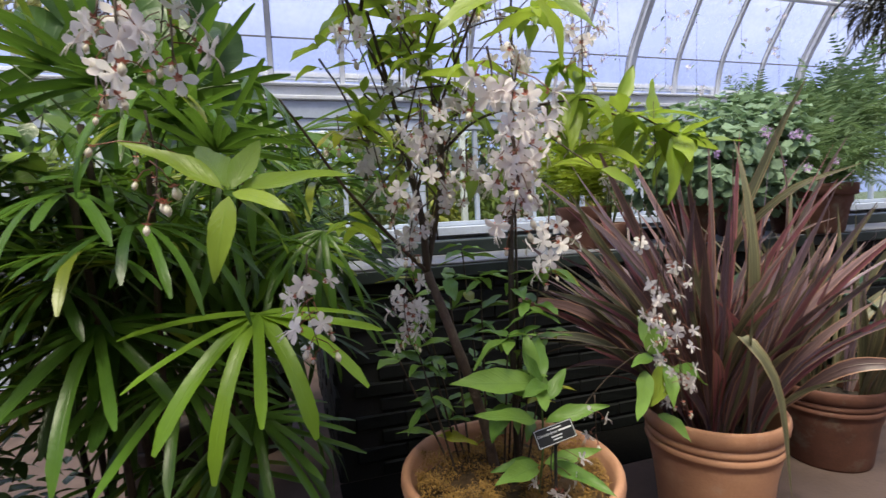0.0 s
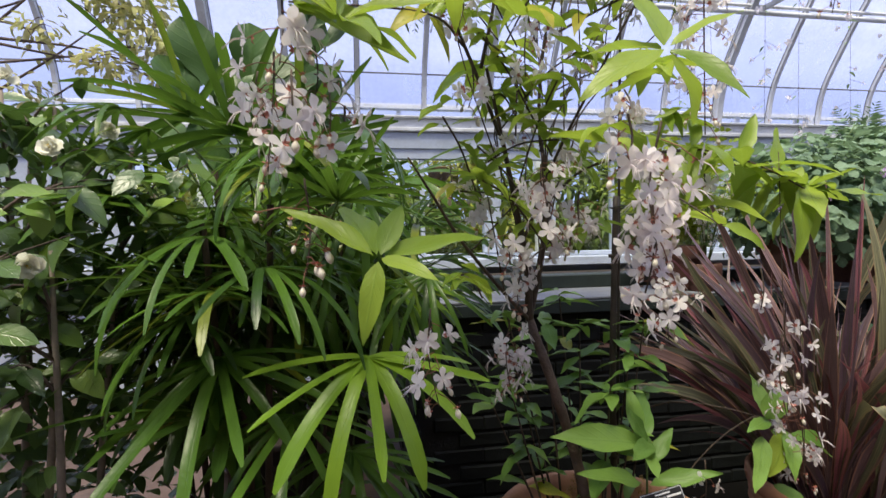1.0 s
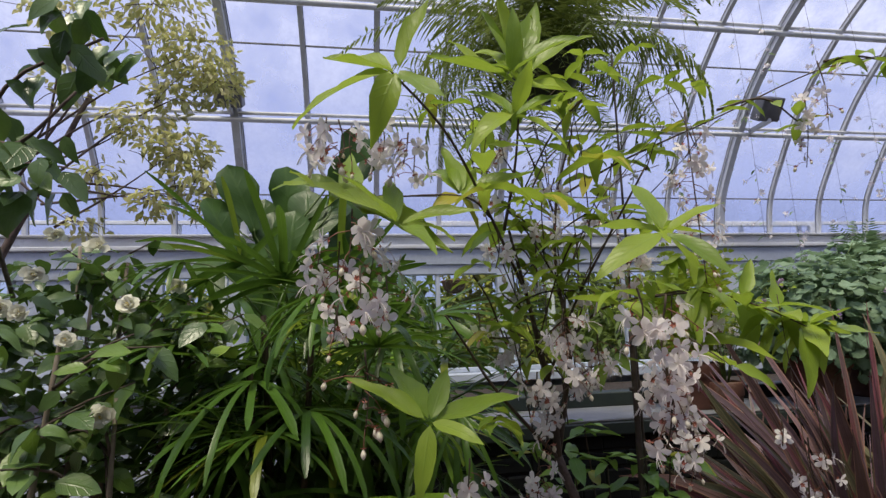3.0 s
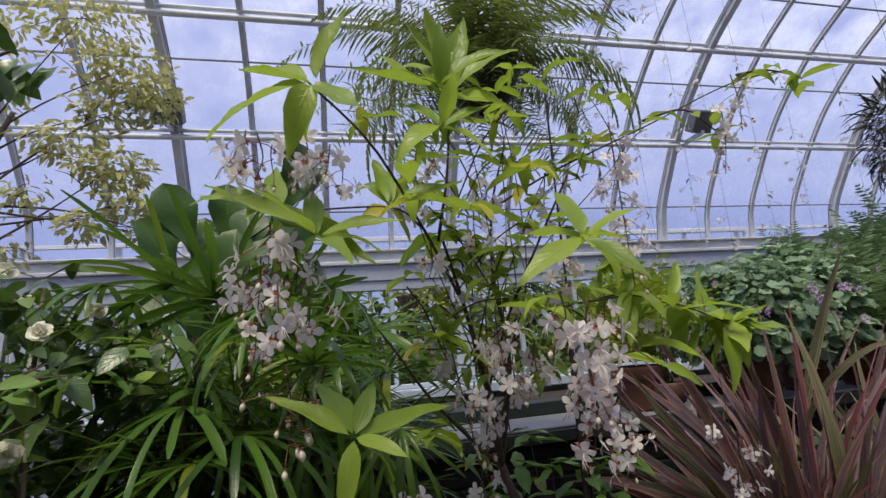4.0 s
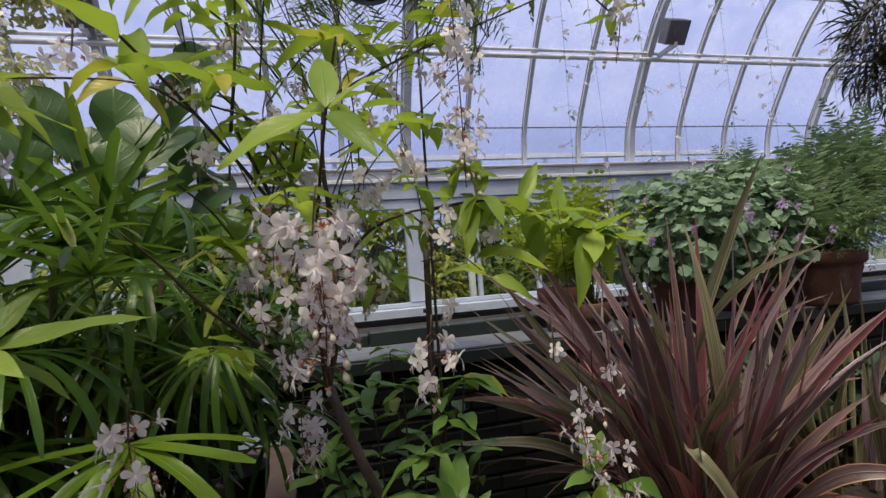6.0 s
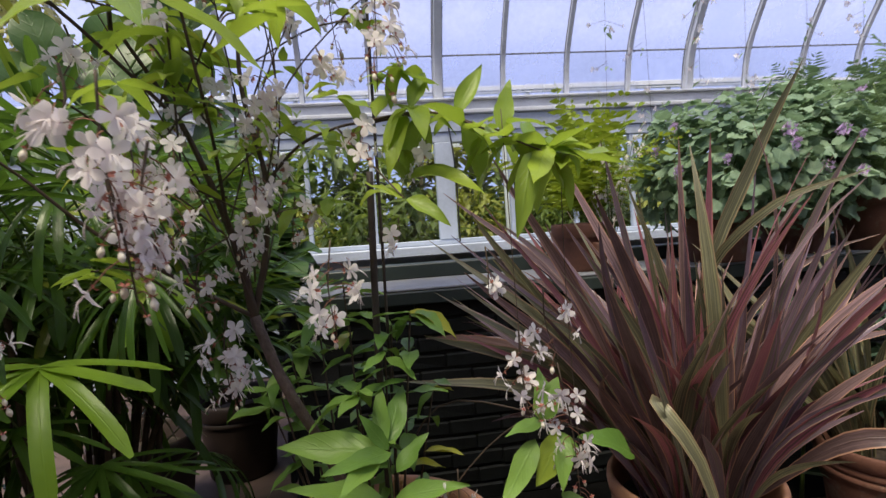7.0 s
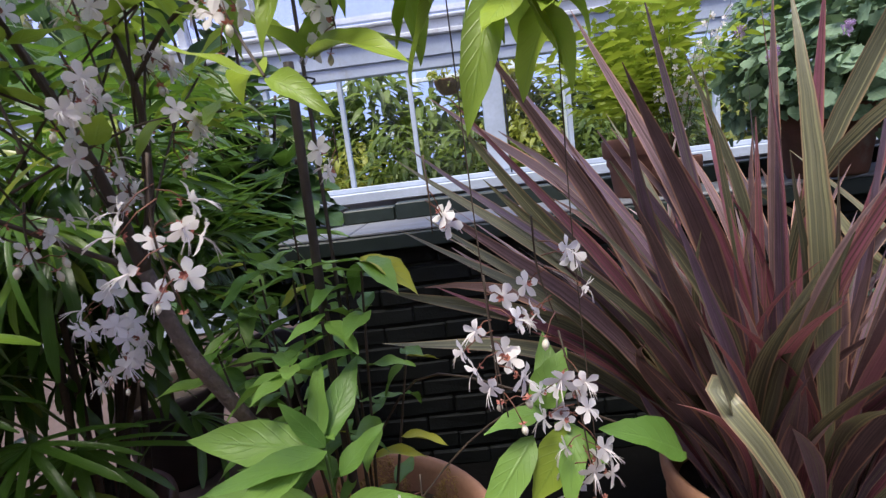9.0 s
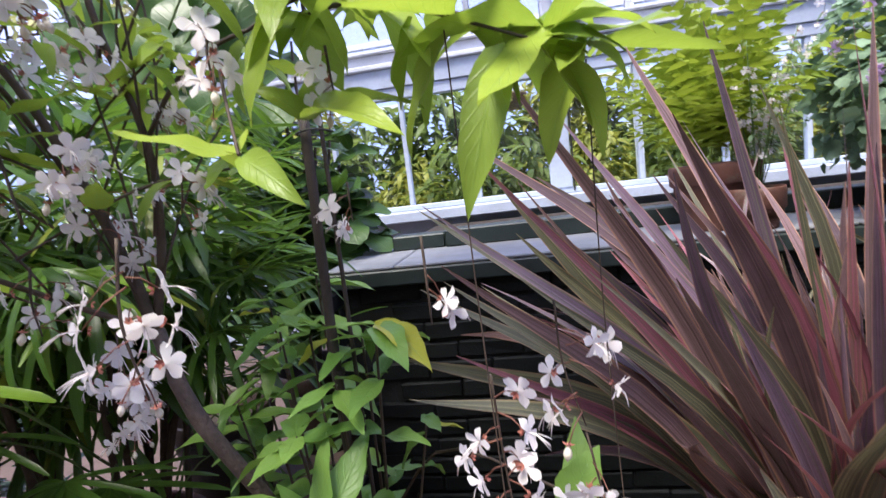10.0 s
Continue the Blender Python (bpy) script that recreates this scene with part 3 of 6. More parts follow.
def bud_data(size):
    bag = Bag()
    n, s = 6, 6
    verts, faces = [], []
    for i in range(n + 1):
        v = i / n
        r = size * 0.5 * math.sin(math.pi * (0.08 + 0.9 * v)) * (0.55 + 0.6 * v)
        for k in range(s):
            a = 2 * math.pi * k / s
            verts.append((r * math.cos(a), v * size * 1.5, r * math.sin(a)))
    for i in range(n):
        for k in range(s):
            a, b = i * s + k, i * s + (k + 1) % s
            faces.append((a, b, b + s, a + s))
    bag.add(verts, faces, None, None, [0] * len(faces))
    for k in range(5):
        a = 2 * math.pi * k / 5
        v, f, uv = leaf_data(size * 0.7, size * 0.4, -0.6, 0.2, 3, "ovate")
        bag.add(v, f, frame_of((0, 0, 0), (math.cos(a), 0.6, math.sin(a)), (0, -1, 0)), uv, [1] * len(f))
    return bag


fr = random.Random(21)
FLOWERS = [flower_data(0.0195 * fr.uniform(0.9, 1.1), fr).mesh("flower", [PETAL, CALYX]) for _ in range(6)]
BUDS = [bud_data(s).mesh("bud", [BUD, CALYX]) for s in (0.007, 0.0085, 0.0102)]


def pot(name, at, r, h, mat, label, group="", taper=0.74, rings=2, soil=SOIL, fill=0.07, rim=0.055):
    """A thrown pot: rolled rim, banded shoulder, tapered wall, real inside; standing at its base."""
    x, y, z = at
    th = thing(name, label, "plant pot", group, at=at)
    out = [(r * taper * 0.96, 0.0), (r * taper, 0.012), (r * (taper + (0.93 - taper) * 0.5), h * 0.5)]
    top = h - rim * 1.9
    out += [(r * 0.9, top - 0.02), (r * 0.9, top)]
    zz = top
    for k in range(rings):
        out += [(r * 0.94, zz + 0.003), (r * 0.955, zz + rim * 0.2), (r * 0.94, zz + rim * 0.4), (r * 0.915, zz + rim * 0.45)]
        zz += rim * 0.45
    out += [(r * 0.95, zz + 0.004), (r * 0.985, zz + rim * 0.25), (r, h - rim * 0.4), (r * 0.992, h - rim * 0.14), (r * 0.965, h), (r * 0.925, h - 0.004), (r * 0.9, h - 0.02), (r * 0.84, h - fill - 0.05)]
    n = 48
    verts, faces = [], []
    for q, zq in out:
        for k in range(n):
            a = 2 * math.pi * k / n
            verts.append((q * math.cos(a), q * math.sin(a), zq))
    for i in range(len(out) - 1):
        for k in range(n):
            a, b = i * n + k, i * n + (k + 1) % n
            faces.append((a, b, b + n, a + n))
    faces.append(tuple(range(n))[::-1])
    put("body", mesh_of("pot_body", verts, faces, mat), th, Matrix.Translation(at))
    rr = random.Random(int(x * 100) + 5)
    verts, faces = [], []
    R, S = 14, 40
    for i in range(R + 1):
        q = r * 0.87 * i / R
        for k in range(S):
            a = 2 * math.pi * k / S
            px, py = q * math.cos(a), q * math.sin(a)
            hz = noise.noise((px * 26 + x, py * 26, 3)) * 0.016 + noise.noise((px * 70, py * 70, x)) * 0.008 - 0.02 * (i / R) ** 3
            verts.append((px, py, h - fill + hz))
    for i in range(R):
        for k in range(S):
            a, b = i * S + k, i * S + (k + 1) % S
            faces.append((a, b, b + S, a + S))
    put("soil", mesh_of("pot_soil", verts, faces, soil), th, Matrix.Translation(at))
    return th


# ---- flowering shrub in the big front pot ----
POT1 = Vector((0.465, 1.05, 0))
pot1 = pot("terracotta_pot", POT1, 0.26, 0.48, TERRA, "large round terracotta pot with a rolled rim and golden moss", "terracotta pots", soil=MOSSY, fill=0.045, rim=0.06)
mb = Bag()
for i in range(15000):
    a, q = rng.uniform(0, 6.283), 0.222 * math.sqrt(rng.random())
    x, y = q * math.cos(a), q * math.sin(a)
    lump = noise.noise((x * 14, y * 14, 5.0))
    if lump < -0.12:
        continue
    p = POT1 + Vector((x, y, 0.442 + 0.09 * lump + rng.uniform(-0.014, 0.01)))
    d = way_of(rng.uniform(0, 6.283), rng.uniform(-0.2, 0.9))
    v, f, uv = leaf_data(rng.uniform(0.006, 0.015), 0.0032, rng.uniform(0, 0.9), 0.2, 2, "lance")
    mb.add(v, f, frame_of(p, d), uv)
moss = put("moss", mb.mesh("moss", MOSS), pot1, None, "golden brown sphagnum strands")
moss["kind"] = "stuff"

shrub = thing("flowering_shrub", "tall twiggy shrub with lime green leaves and hanging white flower sprays", "flowering shrub", at=POT1 + Vector((-0.02, 0.03, 0.42)))
LEAF = leaf_set("leaf", CLERO, 10, 0.13, 0.05, "lance", (-0.05, 0.6), (0.02, 0.4), 0.06, 10, 3)
HERO = leaf_set("leaf", CLERO, 5, 0.13, 0.046, "lance", (0.05, 0.28), (0.08, 0.26), 0.05, 10, 8)
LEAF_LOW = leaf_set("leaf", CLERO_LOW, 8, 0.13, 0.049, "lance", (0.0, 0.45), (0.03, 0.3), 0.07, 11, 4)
STAT = {"leaf": 0, "flower": 0}


def add_leaf(owner, base, d, size=1.0, low=False, up=(0, 0, 1)):
    STAT["leaf"] += 1
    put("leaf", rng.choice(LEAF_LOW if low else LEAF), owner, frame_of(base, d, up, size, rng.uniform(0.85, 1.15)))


def whorl(owner, c, n=6, size=1.0, pitch=(-0.6, 0.15), low=False, yaw=None):
    yaw = rng.uniform(0, 6.28) if yaw is None else yaw
    for k in range(n):
        a = yaw + 2 * math.pi * k / n + rng.uniform(-0.3, 0.3)
        add_leaf(owner, Vector(c) + Vector((0, 0, rng.uniform(-0.02, 0.02))), way_of(a, rng.uniform(*pitch)), size * rng.uniform(0.75, 1.15), low)


def twig(pts, r0=0.004, r1=0.002, mat=None, n=10, name="branch", sides=5):
    return tube(name, pts, r0, r1, mat or TWIG, shrub, sides, n, 0.08, seed=len(pts))


def leafy_twig(pts, every=0.07, size=1.0, low=False, r0=0.004, first=0.3, pitch=(-0.7, 0.2)):
    """A twig with pairs of leaves along it and a whorl at its end."""
    twig(pts, r0, 0.0018)
    line = smooth_line(pts, 24)
    run, last = 0.0, 0.0
    total = sum((b - a).length for a, b in zip(line, line[1:]))
    yaw = rng.uniform(0, 3.1)
    for a, b in zip(line, line[1:]):
        run += (b - a).length
        if run > first * total and run - last > every:
            last = run
            yaw += 1.57
            for s in (0, math.pi):
                if rng.random() < 0.85:
                    add_leaf(shrub, b, way_of(yaw + s + rng.uniform(-0.4, 0.4), rng.uniform(*pitch)), size * rng.uniform(0.6, 1.05), low)
    whorl(shrub, line[-1], 4, size * 0.9, pitch, low)


SIDE_STALKS = Bag()


def spray(top, length, n, spread=0.045, buds=5, drift=(0, 0), full=1.0):
    """A hanging flower spray: a thin stalk, short side stalks, flowers and, at its lower end, buds."""
    top = Vector(top)
    end = top + Vector((drift[0], drift[1], -length))
    line = smooth_line([top, top.lerp(end, 0.5) + Vector((rng.uniform(-0.01, 0.01), rng.uniform(-0.01, 0.01), 0)), end], 10)
    twig([line[0], line[5], line[10]], 0.0017, 0.0009, None, 8, "flower_stalk", 4)
    for i in range(n + buds):
        u = 0.12 + 0.85 * (i + rng.random()) / (n + buds)
        p = line[0].lerp(line[10], u)
        a = rng.uniform(0, 6.283)
        w = spread * (1.15 - 0.55 * u) * rng.uniform(0.45, 1.15)
        q = p + Vector((math.cos(a) * w, math.sin(a) * w, -rng.uniform(0.0, 0.03)))
        v, f = tube_data([p, p.lerp(q, 0.5) + Vector((0, 0, 0.004)), q], 0.0009, 0.0007, 3)
        SIDE_STALKS.add(v, f)
        if i < n:
            STAT["flower"] += 1
            d = Vector((math.cos(a), math.sin(a), rng.uniform(-0.7, 0.4)))
            put("flower", rng.choice(FLOWERS), shrub, frame_of(q, d, (rng.uniform(-.5, .5), rng.uniform(-.5, .5), 1), full * rng.uniform(0.8, 1.12)))
        else:
            put("bud", rng.choice(BUDS), shrub, frame_of(q, (math.cos(a) * 0.3, math.sin(a) * 0.3, -1), (0, 1, 0.1), full))


# trunk and main limbs
KNEE = (0.272, 1.005, 0.955)
tube("trunk", [(0.45, 1.08, 0.4), (0.395, 1.05, 0.62), (0.315, 1.0, 0.83), KNEE], 0.0122, 0.0098, BARK, shrub, 10, 26, 0.1, "grey brown bent trunk")
tube("limb", [KNEE, (0.262, 0.985, 1.06), (0.235, 0.965, 1.18), (0.2, 0.93, 1.3), (0.15, 0.86, 1.42)], 0.0088, 0.0028, TWIG, shrub, 7, 20, 0.08)
tube("limb", [KNEE, (0.3, 1.01, 1.07), (0.315, 1.0, 1.2), (0.29, 0.98, 1.36), (0.3, 0.97, 1.52), (0.34, 0.96, 1.66)], 0.0066, 0.0022, TWIG, shrub, 7, 20, 0.08)
tube("limb", [KNEE, (0.2, 0.94, 1.02), (0.1, 0.85, 1.12), (0.04, 0.8, 1.2), (0.0, 0.76, 1.25)], 0.0045, 0.0014, TWIG, shrub, 6, 18, 0.08)
tube("limb", [(0.25, 0.97, 1.12), (0.27, 0.86, 1.26), (0.29, 0.72, 1.38), (0.31, 0.62, 1.47)], 0.0035, 0.0016, TWIG, shrub, 6, 14, 0.08)
tube("limb", [(0.14, 0.86, 1.42), (0.16, 0.82, 1.55), (0.17, 0.79, 1.7)], 0.0035, 0.0016, TWIG, shrub, 6, 14, 0.08)
tube("limb", [(0.2, 0.93, 1.3), (0.1, 0.8, 1.43), (0.0, 0.66, 1.53), (-0.1, 0.55, 1.58)], 0.0035, 0.0016, TWIG, shrub, 6, 14, 0.08)
tube("limb", [(0.3, 0.97, 1.52), (0.48, 0.98, 1.62), (0.75, 0.97, 1.74), (1.0, 0.93, 1.85), (1.2, 0.92, 1.9)], 0.0028, 0.0014, TWIG, shrub, 5, 20, 0.08)
tube("limb", [(0.315, 1.0, 1.2), (0.38, 0.985, 1.26), (0.45, 0.965, 1.285), (0.5, 0.95, 1.29)], 0.0032, 0.0024, TWIG, shrub, 5, 14, 0.08)
stake = thing("plant_stake", "dark brown bamboo stake with a thin rod tied on", "plant stake", at=(0.495, 1.07, 0.4))
cane = tube("cane", [(0.495, 1.07, 0.4), (0.49, 1.065, 0.8), (0.5, 1.06, 1.215)], 0.0078, 0.0072, STAKE, stake, 9, 22, 0.05, seed=2)
tube("rod", [(0.508, 1.085, 0.4), (0.514, 1.078, 1.0), (0.518, 1.07, 1.5), (0.525, 1.06, 1.95)], 0.0036, 0.0028, STAKE, stake, 6, 20, 0.05, seed=3)
for z, r in ((0.62, 0.0088), (0.86, 0.0087), (1.08, 0.0085)):
    tube("node", [(0.4925, 1.066, z - 0.004), (0.4925, 1.066, z + 0.004)], r, r, STAKE, cane, 9, 2, 0.03)
tube("tie", [(0.49, 1.05, 1.19), (0.51, 1.05, 1.193), (0.53, 1.07, 1.19), (0.515, 1.088, 1.187), (0.492, 1.075, 1.19), (0.49, 1.05, 1.188)], 0.0016, 0.0016, BLACKP, stake, 5, 20)

# whorls of leaves, each leaf from the shoot's end to where it points
def aimed(c, tips, low=False, longer=1.12, loose=0.0, wide=1.0, hero=False):
    for k, tip in enumerate(tips):
        d = Vector(tip) - Vector(c)
        d += Vector((rng.uniform(-1, 1), rng.uniform(-1, 1), rng.uniform(-1, 1))) * loose * d.length
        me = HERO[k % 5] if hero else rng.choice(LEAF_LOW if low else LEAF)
        STAT["leaf"] += 1
        put("leaf", me, shrub, frame_of(Vector(c) + d * 0.06, d + Vector((0, 0, 0.02)), (rng.uniform(-0.3 - loose, 0.3 + loose), -0.8 + rng.uniform(-2, 1) * loose, 1), d.length * longer / 0.13, wide * rng.uniform(0.74, 1.02) * (0.1 / max(d.length, 0.07)) ** 0.35))


aimed((-0.055, 0.56, 1.11), ((-0.069, 0.53, 1.035), (-0.15, 0.58, 1.15), (-0.022, 0.6, 1.16), (-0.01, 0.52, 1.085), (0.065, 0.6, 1.12), (0.005, 0.61, 1.05), (-0.096, 0.66, 1.16)), hero=True)
aimed((-0.09, 0.55, 1.36), ((-0.225, 0.6, 1.455), (0.0, 0.52, 1.358), (-0.06, 0.48, 1.31), (-0.18, 0.63, 1.44), (-0.15, 0.45, 1.38), (0.0, 0.62, 1.365), (-0.1, 0.64, 1.44)), hero=True)
aimed((0.29, 0.56, 1.35), ((0.188, 0.53, 1.297), (0.325, 0.5, 1.28), (0.29, 0.62, 1.44), (0.4, 0.63, 1.301), (0.25, 0.68, 1.38), (0.35, 0.52, 1.38)), hero=True)


def aimed_along(pts, tips, reach=0.078):
    """Leaves from the points of a twig that lie about one leaf's length from each tip."""
    line = smooth_line(pts, 16)
    for tip in tips:
        b = min(line, key=lambda q: abs((Vector(tip) - q).length - reach))
        aimed(b, [tip], False, rng.uniform(0.78, 0.98), 0.08)


RIGHT = [(0.5, 0.95, 1.29), (0.6, 0.89, 1.29), (0.69, 0.85, 1.25), (0.79, 0.86, 1.21)]
twig(RIGHT, 0.0024, 0.0015)
aimed_along(RIGHT, ((0.725, 0.77, 1.085), (0.87, 0.83, 1.199), (0.711, 0.89, 1.36), (0.755, 0.88, 1.33), (0.52, 0.83, 1.183), (0.85, 0.88, 1.12), (0.88, 0.93, 1.26), (0.93, 0.86, 1.24), (0.54, 0.98, 1.36), (0.45, 0.93, 1.2), (0.66, 0.92, 1.15), (0.92, 0.9, 1.19), (0.62, 0.96, 1.37), (0.79, 0.94, 1.3)))
twig([(0.45, 0.965, 1.285), (0.501, 0.880, 1.214), (0.552, 0.8, 1.144)], 0.0022, 0.0014)
aimed((0.552, 0.8, 1.144), ((0.5, 0.74, 1.145), (0.605, 0.76, 1.099), (0.479, 0.9, 1.186)), False, 1.0)
aimed((0.563, 0.92, 1.18), ((0.537, 0.88, 1.219), (0.647, 0.8, 1.191), (0.578, 0.95, 1.264), (0.666, 0.86, 1.202)), False, 1.05)
for tip in ((0.345, 0.9, 0.66), (0.61, 0.9, 0.63), (0.57, 0.97, 0.7), (0.33, 0.96, 0.705), (0.487, 1.0, 0.79), (0.42, 0.84, 0.71), (0.44, 0.82, 0.7), (0.4, 1.02, 0.7), (0.36, 0.87, 0.54), (0.56, 0.82, 0.5), (0.6, 0.9, 0.53), (0.39, 0.93, 0.53), (0.53, 1.03, 0.77), (0.45, 0.93, 0.76)):
    aimed((0.497 + rng.uniform(-0.012, 0.012), 0.945, min(0.7, max(0.52, tip[2] - rng.uniform(-0.02, 0.06)))), [tip], True, 1.1, 0.05)
twig([(0.49, 0.97, 0.41), (0.5, 0.95, 0.55), (0.497, 0.945, 0.7)], 0.0035, 0.002, GREENSTEM)
for base, tip, wide in (((0.991, 1.0, 0.605), (0.896, 0.95, 0.681), 1.35), ((0.823, 0.98, 0.564), (0.877, 0.92, 0.519), 1.2), ((0.829, 0.95, 0.699), (0.773, 0.9, 0.628), 1.75), ((0.777, 0.95, 0.693), (0.701, 0.88, 0.611), 1.5), ((0.784, 0.95, 0.719), (0.811, 0.93, 0.796), 1.5), ((0.829, 0.95, 0.699), (0.801, 0.89, 0.625), 1.3), ((0.8, 0.96, 0.72), (0.807, 1.02, 0.79), 1.2), ((0.8, 0.96, 0.72), (0.72, 0.92, 0.7), 1.2), ((0.8, 0.96, 0.7), (0.85, 0.94, 0.64), 1.3)):
    aimed(base, [tip], wide < 1.7, 1.05, 0.0, wide)
TOPS = ((0.042, 0.78, 1.751), (0.227, 0.83, 1.875), (0.274, 0.73, 1.795), (0.301, 0.73, 1.68), (0.198, 0.88, 1.837), (0.12, 0.73, 1.724), (0.2, 0.7, 1.62), (0.162, 0.78, 1.6), (0.15, 0.7, 1.8), (0.002, 0.72, 1.677), (0.24, 0.7, 1.76), (0.1, 0.8, 1.82))
aimed((0.17, 0.79, 1.7), TOPS[:8])
aimed((0.14, 0.76, 1.7), TOPS[8:])
aimed((0.17, 0.8, 1.72), ((0.13, 0.78, 1.86), (0.19, 0.82, 1.87), (0.25, 0.8, 1.84), (0.09, 0.76, 1.81), (0.21, 0.76, 1.86)))
aimed((0.13, 0.72, 1.6), ((0.05, 0.66, 1.55), (0.19, 0.66, 1.54), (0.14, 0.64, 1.64), (0.22, 0.72, 1.62), (0.06, 0.74, 1.66)))
aimed((-0.09, 0.52, 1.56), ((-0.225, 0.55, 1.526), (-0.12, 0.49, 1.47), (-0.18, 0.58, 1.586), (-0.05, 0.49, 1.5), (-0.04, 0.52, 1.65), (-0.103, 0.6, 1.54)))
for c in ((0.155, 0.666, 1.443), (0.25, 0.63, 1.26), (0.05, 0.64, 1.45), (0.402, 0.735, 1.386), (0.15, 0.9, 1.43), (0.23, 0.82, 1.33), (0.36, 0.85, 1.45), (0.42, 1.1, 1.3), (0.22, 0.97, 1.42), (0.57, 0.93, 1.37), (0.38, 0.95, 1.55), (0.48, 0.98, 1.63), (0.3, 0.75, 1.55)):
    whorl(shrub, c, rng.randrange(4, 6), rng.uniform(0.5, 0.85), (-0.5, 0.35))
for c in ((0.58, 0.9, 1.29), (0.66, 0.87, 1.27), (0.73, 0.86, 1.24), (0.8, 0.87, 1.21), (0.84, 0.9, 1.22)):
    whorl(shrub, c, 6, rng.uniform(0.65, 0.95), (-0.8, 0.4))
for c in ((0.212, 0.934, 1.366), (0.266, 0.981, 1.396), (0.342, 0.985, 1.336), (0.265, 0.873, 1.21), (0.33, 0.863, 1.278), (0.356, 1.027, 1.415), (0.432, 0.912, 1.265), (0.46, 0.907, 1.34), (0.295, 1.027, 1.251), (0.544, 0.955, 1.367), (0.592, 0.988, 1.299)):
    whorl(shrub, c, rng.randrange(3, 5), rng.uniform(0.4, 0.65), (-0.6, 0.4))
leafy_twig([(1.0, 0.9, 1.86), (1.1, 0.9, 1.88), (1.24, 0.92, 1.88)], 0.045, 0.75, first=0.1)
leafy_twig([(0.5, 0.96, 1.29), (0.62, 0.96, 1.3), (0.78, 0.98, 1.26)], 0.06, 0.75, first=0.2)
leafy_twig([(0.75, 0.98, 1.76), (0.86, 0.95, 1.78), (0.95, 0.95, 1.72)], 0.07, 0.6)
for i in range(24):
    a = rng.uniform(0, 6.283)
    z0 = rng.uniform(1.0, 1.55)
    c = Vector((0.23 + rng.uniform(-0.1, 0.1), 0.95 + rng.uniform(-0.1, 0.06), z0))
    e = c + Vector((math.cos(a) * rng.uniform(0.1, 0.26) + 0.04, math.sin(a) * rng.uniform(0.08, 0.24) - 0.05, rng.uniform(0.03, 0.22)))
    leafy_twig([c, c.lerp(e, 0.55) + Vector((0, 0, 0.02)), e], rng.uniform(0.06, 0.1), rng.uniform(0.4, 0.7), r0=0.0017, first=0.3, pitch=(-0.6, 0.4))
# a branch that reaches over the palm, and the leaves on it
twig([(0.1, 0.8, 1.43), (0.031, 0.74, 1.455), (-0.154, 0.66, 1.424)], 0.0022, 0.0014, n=14)
aimed((-0.154, 0.66, 1.424), ((-0.256, 0.64, 1.467), (-0.222, 0.6, 1.417), (-0.112, 0.6, 1.362), (-0.037, 0.62, 1.383), (-0.042, 0.6, 1.318), (-0.098, 0.72, 1.434), (-0.161, 0.74, 1.504), (-0.175, 0.58, 1.418)), loose=0.05)
aimed((0.031, 0.74, 1.455), ((-0.015, 0.7, 1.422), (0.145, 0.72, 1.465), (0.076, 0.8, 1.513), (0.062, 0.76, 1.398), (-0.019, 0.82, 1.57), (0.016, 0.84, 1.551)), loose=0.05)
twig([(0.2, 0.94, 1.02), (0.143, 0.86, 1.231)], 0.0016, 0.0012)
aimed((0.143, 0.86, 1.231), ((0.101, 0.84, 1.223), (0.18, 0.84, 1.256), (0.169, 0.82, 1.2), (0.126, 0.9, 1.28)), loose=0.05)
# bare dark shoots that rise through the crown
rise = random.Random(33)
for bx, by, bz, tx, ty, tz in ((0.27, 0.99, 1.0, 0.06, 0.82, 1.62), (0.28, 1.0, 1.02, 0.2, 0.9, 1.85), (0.3, 1.0, 1.08, 0.42, 0.95, 1.9), (0.31, 1.0, 1.2, 0.56, 0.93, 1.78), 
                               (0.3, 1.01, 1.15, 0.3, 0.86, 1.74), (0.29, 0.98, 1.3, 0.52, 0.9, 1.58), (0.33, 0.97, 1.3, 0.66, 0.92, 1.66)):
    b, t = Vector((bx, by, bz)), Vector((tx, ty, tz))
    q = b.lerp(t, 0.28) + Vector((rise.uniform(-0.06, 0.06), rise.uniform(-0.03, 0.03), rise.uniform(-0.04, 0.03)))
    mid = b.lerp(t, 0.62) + Vector((rise.uniform(-0.05, 0.05), rise.uniform(-0.03, 0.03), rise.uniform(0.0, 0.06)))
    twig([b, q, mid, t], 0.0019, 0.0009, n=14)
    for k in range(3):
        s = mid.lerp(t, rise.uniform(0.1, 0.9))
        e = s + Vector((rise.uniform(-0.12, 0.12), rise.uniform(-0.08, 0.04), rise.uniform(0.04, 0.12)))
        twig([s, s.lerp(e, 0.5) + Vector((0, 0, 0.01)), e], 0.0014, 0.0009, n=5, sides=4)
        whorl(shrub, e, rise.randrange(2, 5), rise.uniform(0.4, 0.72), (-0.5, 0.4))
